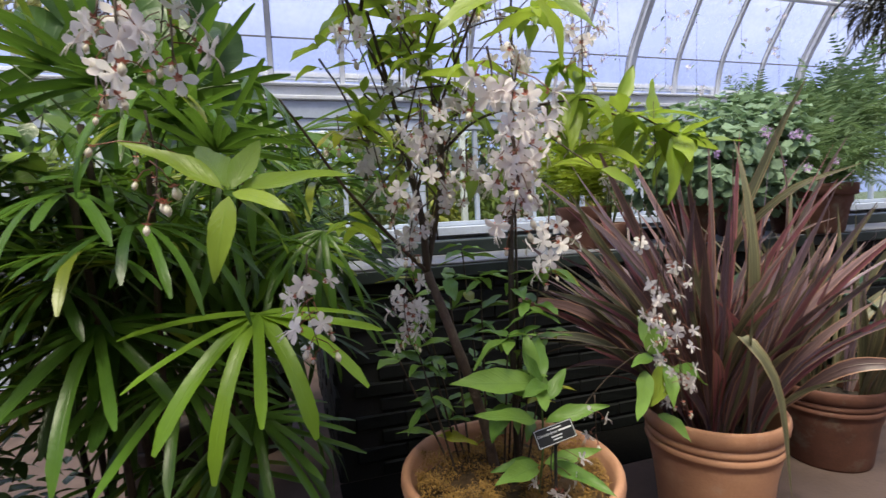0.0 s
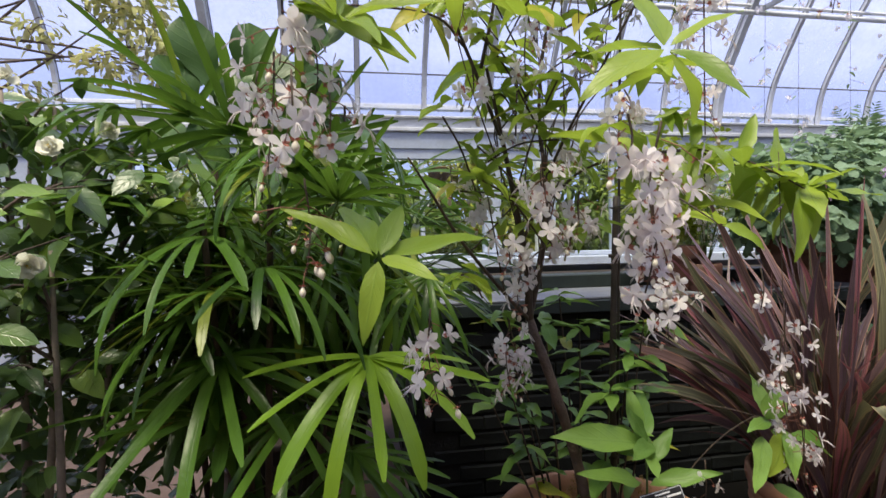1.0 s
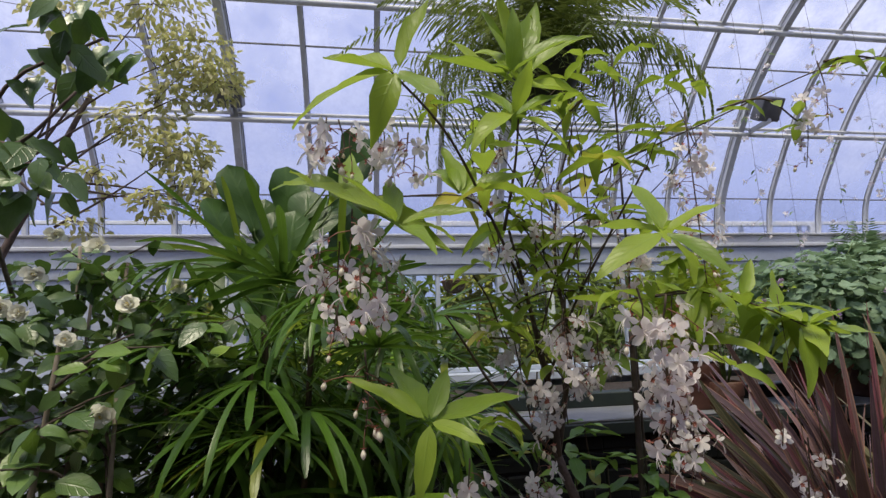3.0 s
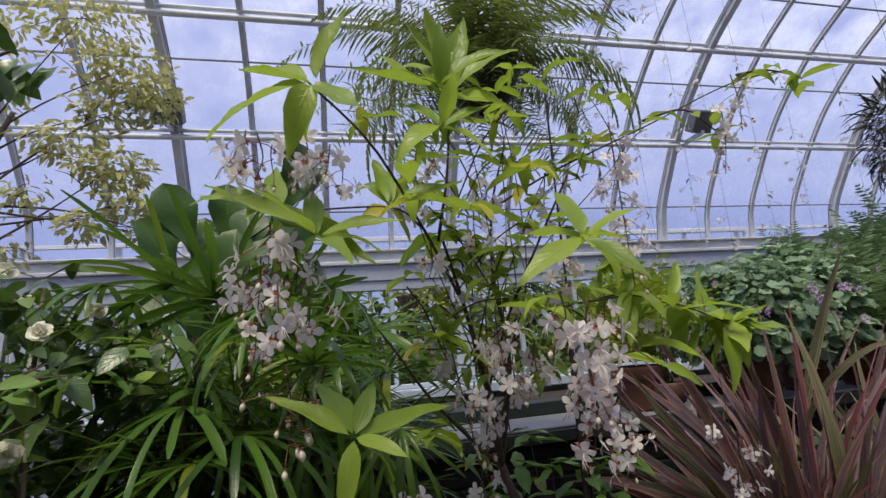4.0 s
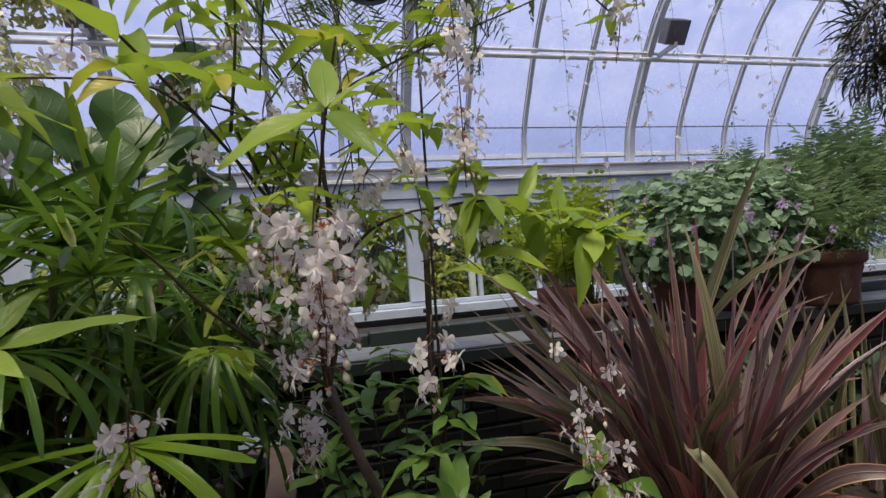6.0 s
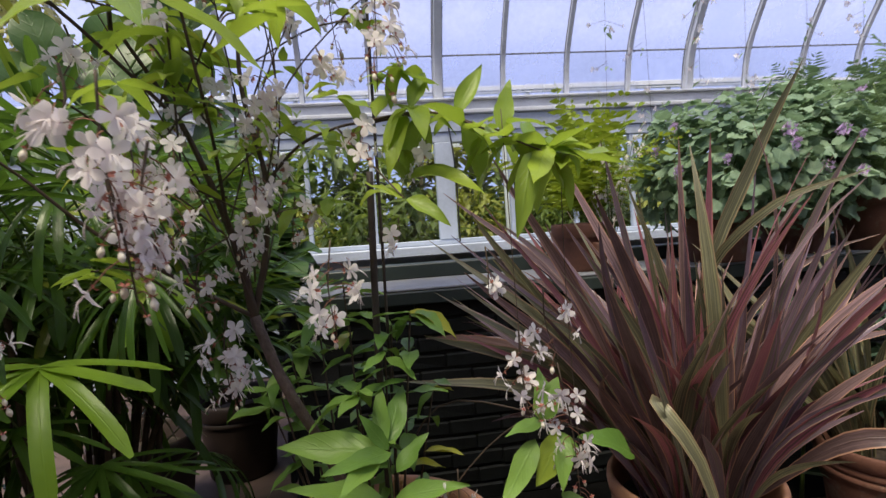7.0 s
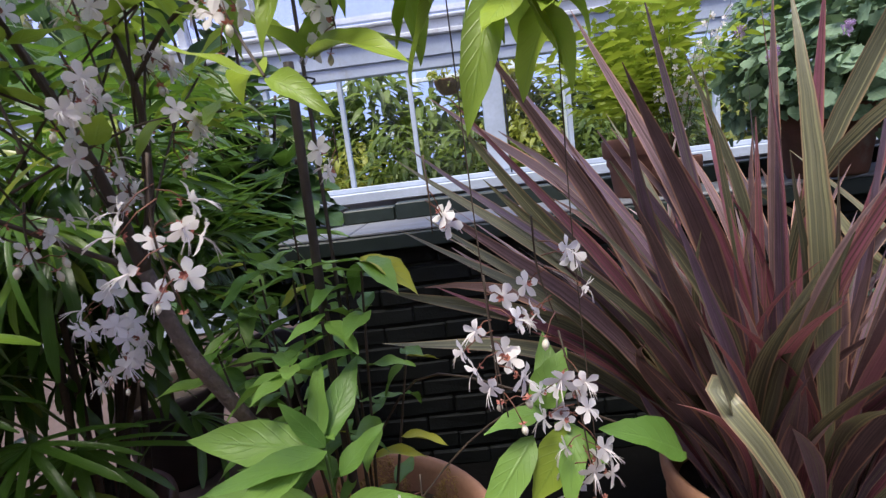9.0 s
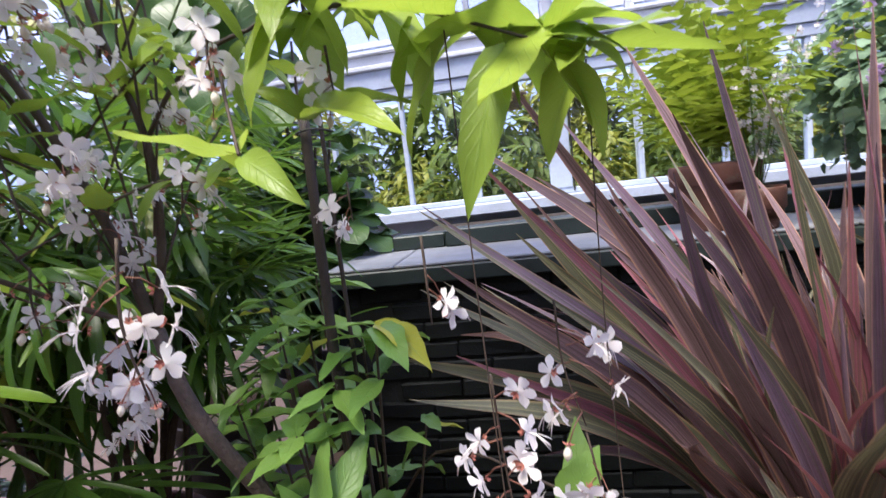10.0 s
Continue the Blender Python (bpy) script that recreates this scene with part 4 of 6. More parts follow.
# low shoots out of the pot
for tip, bx, by in (((0.434, 1.115, 0.9), 0.44, 1.13), ((0.365, 1.154, 0.9), 0.4, 1.14), ((0.296, 1.19, 0.82), 0.38, 1.14), ((0.521, 1.1, 0.9), 0.5, 1.14), ((0.27, 1.15, 0.78), 0.36, 1.12), ((0.449, 1.0, 0.8), 0.46, 1.08), ((0.505, 1.02, 0.86), 0.49, 1.1), ((0.6, 1.1, 0.76), 0.53, 1.1), ((0.56, 1.05, 0.93), 0.51, 1.1), ((0.42, 1.2, 0.98), 0.45, 1.15), ((0.3, 1.25, 0.92), 0.4, 1.16), ((0.24, 1.2, 0.72), 0.36, 1.14)):
    b = Vector((bx, by, 0.41))
    leafy_twig([b, b.lerp(Vector(tip), 0.6), tip], 0.075, rng.uniform(0.6, 1.0), True, 0.003, 0.35, (-0.45, 0.4))
twig([(0.5, 1.0, 0.45), (0.66, 0.99, 0.64), (0.76, 0.97, 0.72), (0.8, 0.96, 0.72)], 0.0016, 0.0012)
twig([(0.52, 1.12, 0.6), (0.62, 1.1, 0.72), (0.78, 1.0, 0.72), (0.98, 1.0, 0.62)], 0.0022, 0.0016)
twig([(0.72, 0.85, 1.28), (0.724, 0.845, 1.0), (0.73, 0.84, 0.78)], 0.0008, 0.0007)
twig([(0.84, 0.92, 1.2), (0.838, 0.92, 0.95), (0.845, 0.915, 0.66)], 0.0008, 0.0007)

# hanging sprays: the long ones
spray((0.272, 0.545, 1.26), 0.15, 12, 0.034, 3, (0.0, 0.01))
spray((0.265, 0.555, 1.18), 0.14, 12, 0.036, 7, (0.005, 0.03))
spray((0.298, 0.575, 1.2), 0.11, 7, 0.028, 3)
spray((0.68, 0.85, 1.06), 0.08, 2, 0.03, 0)
spray((0.79, 0.905, 0.98), 0.13, 6, 0.045, 1, (0.02, 0.0))
spray((0.727, 0.85, 0.93), 0.16, 9, 0.04, 3, (0.01, 0.0))
spray((0.81, 0.91, 0.84), 0.25, 18, 0.042, 4, (0.03, 0.0))
spray((0.225, 0.99, 0.96), 0.15, 18, 0.035, 2)
spray((0.022, 0.71, 1.03), 0.14, 8, 0.045, 7, (0.01, 0))
spray((0.525, 0.8, 1.66), 0.36, 24, 0.04, 6)
spray((0.442, 0.785, 1.09), 0.14, 9, 0.04, 2)
spray((0.46, 1.0, 1.62), 0.2, 7, 0.04, 5)
spray((0.341, 1.12, 1.7), 0.16, 8, 0.05, 4)
spray((0.98, 0.9, 1.86), 0.16, 6, 0.05, 4)
spray((0.98, 0.95, 1.8), 0.2, 7, 0.04, 4, (-0.03, 0.0))
spray((0.5, 0.9, 0.6), 0.14, 6, 0.05, 1)
spray((0.62, 0.93, 0.66), 0.1, 3, 0.03, 1)
spray((0.55, 1.05, 1.12), 0.05, 3, 0.03, 0)
spray((-0.135, 0.6, 1.2), 0.11, 0, 0.045, 11)
spray((-0.19, 0.64, 1.546), 0.06, 4, 0.034, 1)
spray((-0.153, 0.66, 1.543), 0.06, 4, 0.034, 1)
spray((-0.107, 0.66, 1.552), 0.06, 4, 0.034, 1)
# the short ones, near the shoots' ends
for x, y, z, n in ((-0.14, 0.55, 1.26, 5), (-0.15, 0.57, 1.34, 5), (-0.17, 0.6, 1.48, 5), (-0.07, 0.605, 1.465, 5), (-0.105, 0.61, 1.255, 4), (-0.17, 0.64, 1.31, 3), (-0.205, 0.73, 1.315, 4), (-0.125, 0.67, 1.33, 3), (-0.17, 0.62, 1.22, 2),
                   (0.148, 0.93, 1.18, 6), (0.182, 0.84, 1.1, 6), (0.235, 0.78, 1.16, 5), (0.295, 0.93, 1.115, 5), (0.318, 1.02, 1.22, 7), (0.323, 0.87, 1.165, 7), (0.365, 0.985, 1.125, 6), (0.2, 0.735, 1.21, 5),
                   (0.236, 0.555, 1.225, 3), (0.204, 0.81, 1.42, 5), (0.084, 0.765, 1.48, 5), (-0.045, 0.76, 1.5, 4), (0.315, 0.93, 1.285, 6), (0.229, 0.815, 1.205, 5), (0.262, 1.0, 1.07, 5), (0.19, 0.95, 1.3, 5),
                   (0.36, 0.82, 1.3, 5), (0.5, 0.88, 1.24, 5), (0.43, 0.9, 1.36, 5), (0.27, 0.9, 1.5, 4), (0.14, 0.86, 1.58, 4), (0.56, 0.88, 1.4, 4), (0.38, 0.95, 1.46, 4), (0.11, 0.8, 1.36, 4), (0.1, 0.95, 1.22, 4),
                   (0.22, 0.9, 1.02, 4), (0.25, 0.95, 1.36, 4), (0.6, 0.9, 1.2, 3)):
    spray((x, y, z + 0.045), rng.uniform(0.05, 0.08), n, 0.034, rng.randrange(1, 4), (rng.uniform(-0.01, 0.01), 0), 1.02)

side = put("side_stalk", SIDE_STALKS.mesh("side_stalk", STALK), shrub)
side["kind"] = "stuff"

# ---- plant label ----
sign = thing("plant_label", "small black engraved label on a thin stake in the pot", "plant label", at=(0.49, 0.875, 0.43))
sm = pose(0.487, 0.872, 0.62, 62, 8, -6) @ Matrix.Rotation(radians(18), 4, "Z")
bm = bmesh.new()
bmesh.ops.create_cube(bm, size=1)
bmesh.ops.scale(bm, vec=(0.09, 0.036, 0.0025), verts=bm.verts)
plate = put("plate", bm_mesh("plate", bm, BLACKP), sign, sm, "black engraved plate")
for w, h2, x, y in ((0.086, 0.0009, 0, 0.0165), (0.086, 0.0009, 0, -0.0165), (0.0009, 0.033, 0.043, 0), (0.0009, 0.033, -0.043, 0)):
    put("border", box_mesh("border", (w, h2, 0.0006), INK, 0), plate, sm @ Matrix.Translation((x, y, 0.0016)))
for w, x, y, h2 in ((0.032, 0.002, 0.0112, 0.0022), (0.031, 0.0245, 0.0042, 0.0034), (0.025, 0.002, -0.004, 0.0022), (0.02, 0.002, -0.0098, 0.002)):
    put("text_bar", box_mesh("text_bar", (w, h2, 0.0006), INK, 0), plate, sm @ Matrix.Translation((x, y, 0.0016)))
word = bpy.data.curves.new("word", "FONT")
word.body, word.size, word.extrude, word.shear = "Clerodendrum", 0.0077, 0.0003, 0.2
word.materials.append(INK)
put("word", word, plate, sm @ Matrix.Translation((-0.0405, 0.0018, 0.0016)))
tube("stake", [(0.49, 0.885, 0.4), (0.49, 0.88, 0.5), (0.49, 0.876, 0.62)], 0.0035, 0.0035, BLACKP, sign, 6, 4)


# ---- New Zealand flax ----
PH = {"m": PH_MAUVE, "b": PH_BRONZE, "p": PH_PINK, "o": PH_OLIVE}


def blade_mesh(line, width, mat, twist=0.0, fold=0.5, face=None):
    """A sword leaf along a line: folded at its foot, flatter above, tapering to a point."""
    n = len(line) - 1
    verts, faces, uvs = [], [], []
    for i, p in enumerate(line):
        v = i / n
        t = (line[min(i + 1, n)] - line[max(i - 1, 0)]).normalized()
        side = t.cross(face if face is not None else Vector((0, 0, 1)))
        if side.length < 1e-3:
            side = Vector((1, 0, 0))
        side.normalize()
        side = Matrix.Rotation(twist * v, 3, t) @ side
        nor = side.cross(t)
        w = width / 2 * (0.26 + 0.74 * min(1, v * 1.9)) * (1 - max(0, (v - 0.55) / 0.45) ** 1.5) + 0.0006
        f = fold * (1 - 0.4 * v) + 0.7 * max(0, 0.35 - v)
        for u in (-1, 0, 1):
            verts.append(p + side * w * u * math.cos(f) + nor * abs(u) * w * math.sin(f))
            uvs.append((0.5 + 0.5 * u, v))
    for i in range(n):
        for k in (0, 1):
            a = i * 3 + k
            faces.append((a, a + 1, a + 4, a + 3))
    return mesh_of("blade", verts, faces, mat, uvs)


def flax(at, count, tall, label, mix, seed, low=58, wide=1.0):
    rr = random.Random(seed)
    at = Vector(at)
    th = thing("flax_plant", label, "flax plant", "flax plants", at=at)
    left = count
    while left > 0:
        # one fan of leaves, flat like a hand, leaning out of the clump
        a, q = rr.uniform(0, 6.283), math.sqrt(rr.random())
        foot = at + Vector((math.cos(a), math.sin(a), 0)) * 0.14 * q
        lean = radians(low) * q * rr.uniform(0.35, 1.0)
        axis = Vector((math.cos(a) * math.sin(lean), math.sin(a) * math.sin(lean), math.cos(lean)))
        flat = Matrix.Rotation(rr.uniform(0, 6.283), 3, axis) @ axis.orthogonal().normalized()
        n_fan = rr.randrange(5, 9)
        tone = rr.choice(mix)
        for k in range(n_fan):
            left -= 1
            u = (k / (n_fan - 1) - 0.5) * 2
            d = (axis + flat * u * rr.uniform(0.3, 0.62) + Vector((rr.uniform(-0.24, 0.24), rr.uniform(-0.24, 0.24), rr.uniform(-0.1, 0.1)))).normalized()
            if d.z < 0.66:
                d.z = 0.7
                d.normalize()
            near = d.y < -0.15
            if near and d.z < 0.78:
                d.z = 0.9
                d.normalize()
            L = tall * (1.0 - 0.32 * abs(u)) * (1 - 0.12 * q) * rr.choice((0.62, 0.72, 0.82, 0.95, 1.05)) * rr.uniform(0.9, 1.08)
            sway = Vector((rr.uniform(-1, 1), rr.uniform(-1, 1), 0)) * rr.choice((0.0, 0.15, 0.35, 0.6, 0.8))
            bend = rr.choice((0.02, 0.08, 0.16, 0.28, 0.5)) * (1.3 - d.z) * (0.4 if near else 1.0)
            base = foot + flat * u * 0.018 + Vector((rr.uniform(-0.01, 0.01), rr.uniform(-0.01, 0.01), 0))
            p, line, n = base.copy(), [base.copy()], 11
            for m in range(n):
                v = (m + 1) / n
                p = p + (d + Vector((0, 0, 1.9 * (1 - v) ** 3 - bend * 2.2 * v * v)) + sway * v * v).normalized() * (L / n)
                line.append(p.copy())
            kind = tone if rr.random() < 0.6 else rr.choice(mix)
            nor = Matrix.Rotation(rr.uniform(-1.3, 1.3), 3, d) @ d.cross(flat)
            put("blade", blade_mesh(line, wide * rr.choice((0.022, 0.032, 0.04, 0.048, 0.056, 0.062)) * rr.uniform(0.9, 1.1), PH[kind], rr.uniform(-1.0, 1.0), rr.uniform(0.2, 0.75), nor if nor.y < 0 else -nor), th)
    return th


POT2 = Vector((1.275, 1.253, 0))
pot("terracotta_pot", POT2, 0.215, 0.41, TERRA, "terracotta pot with a ridged rim holding bronze flax", "terracotta pots", rim=0.06)
bronze_flax = flax(POT2 + Vector((0, 0, 0.345)), 280, 0.95, "bronze and pink New Zealand flax with stiff sword leaves", "mmmmmmmbbbbpppoo", 11, 66, 0.62)
POT3 = Vector((2.06, 1.44, 0))
pot("terracotta_pot", POT3, 0.2, 0.33, TERRA_OLD, "plain darkened terracotta pot on the brown floor", "terracotta pots", rim=0.055)
flax(POT3 + Vector((0.0, 0, 0.26)), 80, 0.95, "olive striped flax with arching leaves", "oooooom", 12, 74, 0.9)

# single leaves that stand out: bent, drooping or reaching far
F0 = POT2 + Vector((0, 0, 0.36))
for pts, w, kind, tw in ((((-0.08, -0.08, 0.0), (-0.2, -0.24, 0.3), (-0.3, -0.38, 0.4), (-0.24, -0.42, 0.28), (-0.17, -0.4, 0.0)), 0.034, "o", 0.5),
                         (((-0.06, -0.1, 0.0), (-0.24, -0.33, 0.3), (-0.355, -0.46, 0.51)), 0.046, "o", 0.2),
                         (((0, 0, 0), (0.02, -0.03, 0.5), (0.16, -0.06, 0.85), (0.27, -0.1, 1.08)), 0.042, "o", 0.3),
                         (((0, 0, 0), (0.0, -0.05, 0.5), (0.1, -0.16, 0.72), (0.28, -0.25, 0.8)), 0.026, "o", 0.4),
                         (((0.04, -0.05, 0), (0.14, -0.16, 0.36), (0.3, -0.28, 0.68)), 0.046, "o", 0.3),
                         (((0.08, -0.08, 0), (0.2, -0.26, 0.22), (0.36, -0.4, 0.24)), 0.05, "b", 0.3),
                         (((-0.08, 0, 0.05), (-0.3, -0.05, 0.4), (-0.66, -0.1, 0.71)), 0.045, "o", 0.3),
                         (((-0.08, -0.02, 0.05), (-0.33, -0.08, 0.36), (-0.66, -0.15, 0.6)), 0.042, "o", 0.5),
                         (((-0.1, -0.04, 0.05), (-0.38, -0.12, 0.38), (-0.69, -0.2, 0.52)), 0.045, "o", -0.4),
                         (((-0.1, 0.02, 0.03), (-0.4, 0.0, 0.3), (-0.74, 0.0, 0.37)), 0.045, "o", 0.4),
                         (((-0.05, 0, 0.05), (-0.25, 0.02, 0.5), (-0.6, 0.05, 0.82)), 0.045, "b", 0.2),
                         (((-0.03, -0.03, 0.05), (-0.16, -0.06, 0.5), (-0.33, 0.02, 0.93)), 0.045, "b", 0.1),
                         (((0, -0.02, 0), (0.03, -0.04, 0.5), (0.05, -0.06, 0.92)), 0.04, "p", 0.2),
                         (((0, 0, 0), (0.0, 0.0, 0.5), (0.03, 0.04, 0.93)), 0.035, "b", 0.2)):
    put("blade", blade_mesh(smooth_line([F0 + Vector(q) for q in pts], 14), w * 0.85, PH[kind], tw, 0.4, Vector((0, -0.8, 0.6))), bronze_flax)

lean = random.Random(19)
for i in range(34):
    e = Vector((lean.uniform(-0.66, -0.12), lean.uniform(-0.28, 0.12), lean.uniform(0.5, 0.92)))
    b = Vector((e.x * 0.16 + lean.uniform(-0.03, 0.03), e.y * 0.2, 0))
    m = b.lerp(e, 0.5) + Vector((lean.uniform(0.0, 0.06), 0, lean.uniform(0.02, 0.09)))
    put("blade", blade_mesh(smooth_line([F0 + b, F0 + m, F0 + e], 12), lean.uniform(0.02, 0.038), PH[lean.choice("mmbbpo")], lean.uniform(-0.9, 0.9), 0.5, Vector((lean.uniform(-0.6, 0.6), -0.8, 0.6))), bronze_flax)

# ---- lady palm ----
def fan_data(n, L, seed, spread=2.6, wide=0.018):
    rr = random.Random(seed)
    bag = Bag()
    for k in range(n):
        a = (k / (n - 1) - 0.5) * spread + rr.uniform(-0.08, 0.08)
        v, f, uv = leaf_data(L * (1 - 0.18 * abs(a)) * rr.uniform(0.85, 1.08), wide * rr.uniform(0.65, 1.25), rr.uniform(0.05, 0.7), 0.18, 8, "strap", 0.0, rr.uniform(-0.2, 0.2), seed * 9 + k)
        bag.add(v, f, frame_of((0, 0, 0), (math.sin(a), math.cos(a), rr.uniform(-0.05, 0.16)), (0, 0, 1)), uv)
    return bag


FAN_ME = []
for i, (n, s) in enumerate(((6, 2.2), (7, 2.6), (8, 2.9), (9, 3.2), (7, 2.0), (5, 2.0))):
    FAN_ME.append(fan_data(n + 3, 0.3, 40 + i, s + 0.4).mesh("frond", PALM))

FAN_SUNLIT = [fan_data(n + 1, 0.27, 40 + i, s + 0.1, 0.021).mesh("frond", PALM_SUNLIT) for i, (n, s) in enumerate(((6, 2.2), (7, 2.6), (8, 2.9), (9, 3.2), (7, 2.0), (5, 2.0)))]
PALM_AT = Vector((-0.34, 1.42, 0))
palm_pot = pot("terracotta_pot", PALM_AT, 0.25, 0.3, TERRA_OLD, "weathered terracotta pot under a clump of lady palm", "terracotta pots", rings=1)
palm = thing("lady_palm", "dense clump of glossy green lady palm on fibrous canes", "palm", at=PALM_AT + Vector((0, 0, 0.23)))
CANES = []
for i in range(15):
    a, q = rng.uniform(0, 6.283), 0.2 * math.sqrt(rng.random())
    b = PALM_AT + Vector((q * math.cos(a), q * math.sin(a), 0.21))
    t = b + Vector((math.cos(a) * rng.uniform(0.05, 0.3), math.sin(a) * rng.uniform(0.05, 0.25), rng.uniform(0.44, 1.09)))
    CANES.append((b, t))
    tube("cane", [b, b.lerp(t, 0.5) + Vector((0, 0, 0.03)), t], 0.009, 0.007, CANE, palm, 7, 10, 0.15, seed=i)


def frond(c, yaw, pitch, size=1.0, kind=None, src=None, sunlit=False):
    """A fan at the end of a thin leaf stalk."""
    c = Vector(c)
    d = way_of(yaw, pitch)
    src = src or c - way_of(yaw, 0.5) * 0.3 * size - Vector((0, 0, 0.12))
    tube("leaf_stalk", [src, src.lerp(c, 0.55) + Vector((0, 0, 0.04)), c], 0.003, 0.002, GREENSTEM, palm, 4, 6)
    put("frond", (FAN_SUNLIT if sunlit else FAN_ME)[rng.randrange(6) if kind is None else kind], palm, frame_of(c, d, (0, 0, 1), size * rng.uniform(0.9, 1.1)))


for c, yaw, pitch, size, kind in (((-0.062, 0.95, 0.91), -1.45, -0.3, 1.12, 2), ((0.068, 1.05, 1.05), -1.7, -0.6, 0.8, 1), ((-0.442, 1.3, 0.835), -1.75, -0.3, 1.1, 3),
                                  ((-0.11, 0.95, 1.2), -1.3, 0.7, 0.85, 2), ((-0.33, 1.15, 1.36), -1.6, 0.9, 0.95, 3), ((-0.36, 1.02, 1.14), -2.2, -0.1, 1.0, 1),
                                  ((-0.25, 0.98, 1.08), -0.4, 0.05, 0.9, 1),
                                  ((-0.36, 1.1, 0.89), -1.75, -0.45, 1.15, 3), ((-0.1, 1.15, 0.65), -1.5, -0.4, 1.0, 3), ((-0.42, 1.1, 0.98), -2.3, -0.2, 0.95, 1), ((-0.15, 1.3, 1.25), -1.5, 1.0, 0.9, 3), ((-0.36, 1.2, 1.16), -2.7, 0.1, 1.1, 3),
                                  ((0.16, 1.3, 1.24), -0.9, 0.2, 1.0, 3), ((-0.3, 1.2, 1.06), -2.0, 0.1, 1.1, 3), ((0.08, 1.3, 1.16), -1.2, 0.1, 1.0, 3), ((-0.45, 1.25, 1.42), -2.2, 0.7, 1.0, 3),
                                  ((-0.2, 1.25, 1.35), -1.2, 0.9, 0.9, 3), ((0.0, 1.2, 1.02), -1.0, -0.2, 1.0, 1), ((-0.22, 1.1, 0.76), -1.7, -0.3, 0.95, 3),
                                  ((0.02, 1.17, 1.03), -1.35, -0.55, 0.9, 2), ((-0.2, 1.2, 0.53), -1.5, -0.45, 0.95, 3)):
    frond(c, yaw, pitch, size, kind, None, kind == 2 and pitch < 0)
for b, t in CANES:
    for j in range(15):
        u = rng.uniform(0.15, 1.0)
        a = rng.uniform(0, 6.283)
        s = b.lerp(t, u)
        c = s + Vector((math.cos(a) * rng.uniform(0.12, 0.32), math.sin(a) * rng.uniform(0.12, 0.32), rng.uniform(0.05, 0.28)))
        if c.y > 0.98 and c.x > -0.58 and (c.z > 0.93 or rng.random() < 0.1):
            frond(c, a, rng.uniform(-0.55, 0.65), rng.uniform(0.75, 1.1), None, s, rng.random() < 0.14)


# the far side of the clump, in the shade of the low wall
for i in range(7):
    c = Vector((rng.uniform(-0.2, 0.2), rng.uniform(1.6, 1.86), rng.uniform(0.6, 1.0)))
    frond(c, rng.uniform(-2.4, -0.3), rng.uniform(-0.5, 0.5), rng.uniform(0.6, 0.9), None, PALM_AT + Vector((0.12, 0.12, rng.uniform(0.3, 0.7))))


# ---- bushes of many small leaves ----
def bush(th, mats_leaf, centre, radii, n, parts=280, seed=1, size=(0.8, 1.2), shell=0.5, pitch=(-0.7, 0.5), stuff="foliage", floor_z=-9.0, out=0.0):
    rr = random.Random(seed)
    bag = Bag()
    data = [(m, [tuple(v.co) for v in m.vertices], [tuple(p.vertices) for p in m.polygons]) for m in mats_leaf]
    for i in range(n):
        while True:
            d = Vector((rr.uniform(-1, 1), rr.uniform(-1, 1), rr.uniform(-1, 1)))
            if shell < d.length < 1 and centre[2] + d.z * radii[2] > floor_z:
                break
        lump = 0.82 + 0.35 * noise.noise(d * 2.1 + Vector((seed, 0, 0)))
        p = Vector(centre) + Vector((d.x * radii[0], d.y * radii[1], d.z * radii[2])) * lump
        a = math.atan2(d.y, d.x) + rr.uniform(-1.1, 1.1)
        up = Vector((rr.uniform(-.4, .4), rr.uniform(-.4, .4), 1)) + d * out
        if out:
            a = rr.uniform(0, 6.283)
        m = frame_of(p, way_of(a, rr.uniform(*pitch)), up, rr.uniform(*size))
        me, vv, ff = rr.choice(data)
        if i < parts:
            put("leaf", me, th, m)
        else:
            uv = [(0.5 + 0.5 * (k % 3 - 1), (k // 3) / (len(vv) / 3 - 1)) for k in range(len(vv))]
            bag.add(vv, ff, m, uv)
    if bag.v:
        ob = put(stuff, bag.mesh(stuff, mats_leaf[0].materials[0]), th)
        ob["kind"] = "stuff"


# camellia
cam_at = Vector((-0.95, 1.4, 0))
camellia = thing("camellia_bush", "camellia bush with glossy dark leaves and cream flowers", "camellia", at=cam_at)
CAM_LEAF = leaf_set("leaf", CAMEL, 6, 0.075, 0.043, "ovate", (0.05, 0.4), (0.05, 0.25), 0.04, 5, 9)
CAM_FRESH = leaf_set("leaf", CAMEL_FRESH, 5, 0.075, 0.043, "ovate", (0.05, 0.4), (0.05, 0.25), 0.04, 5, 10)
bough = random.Random(71)
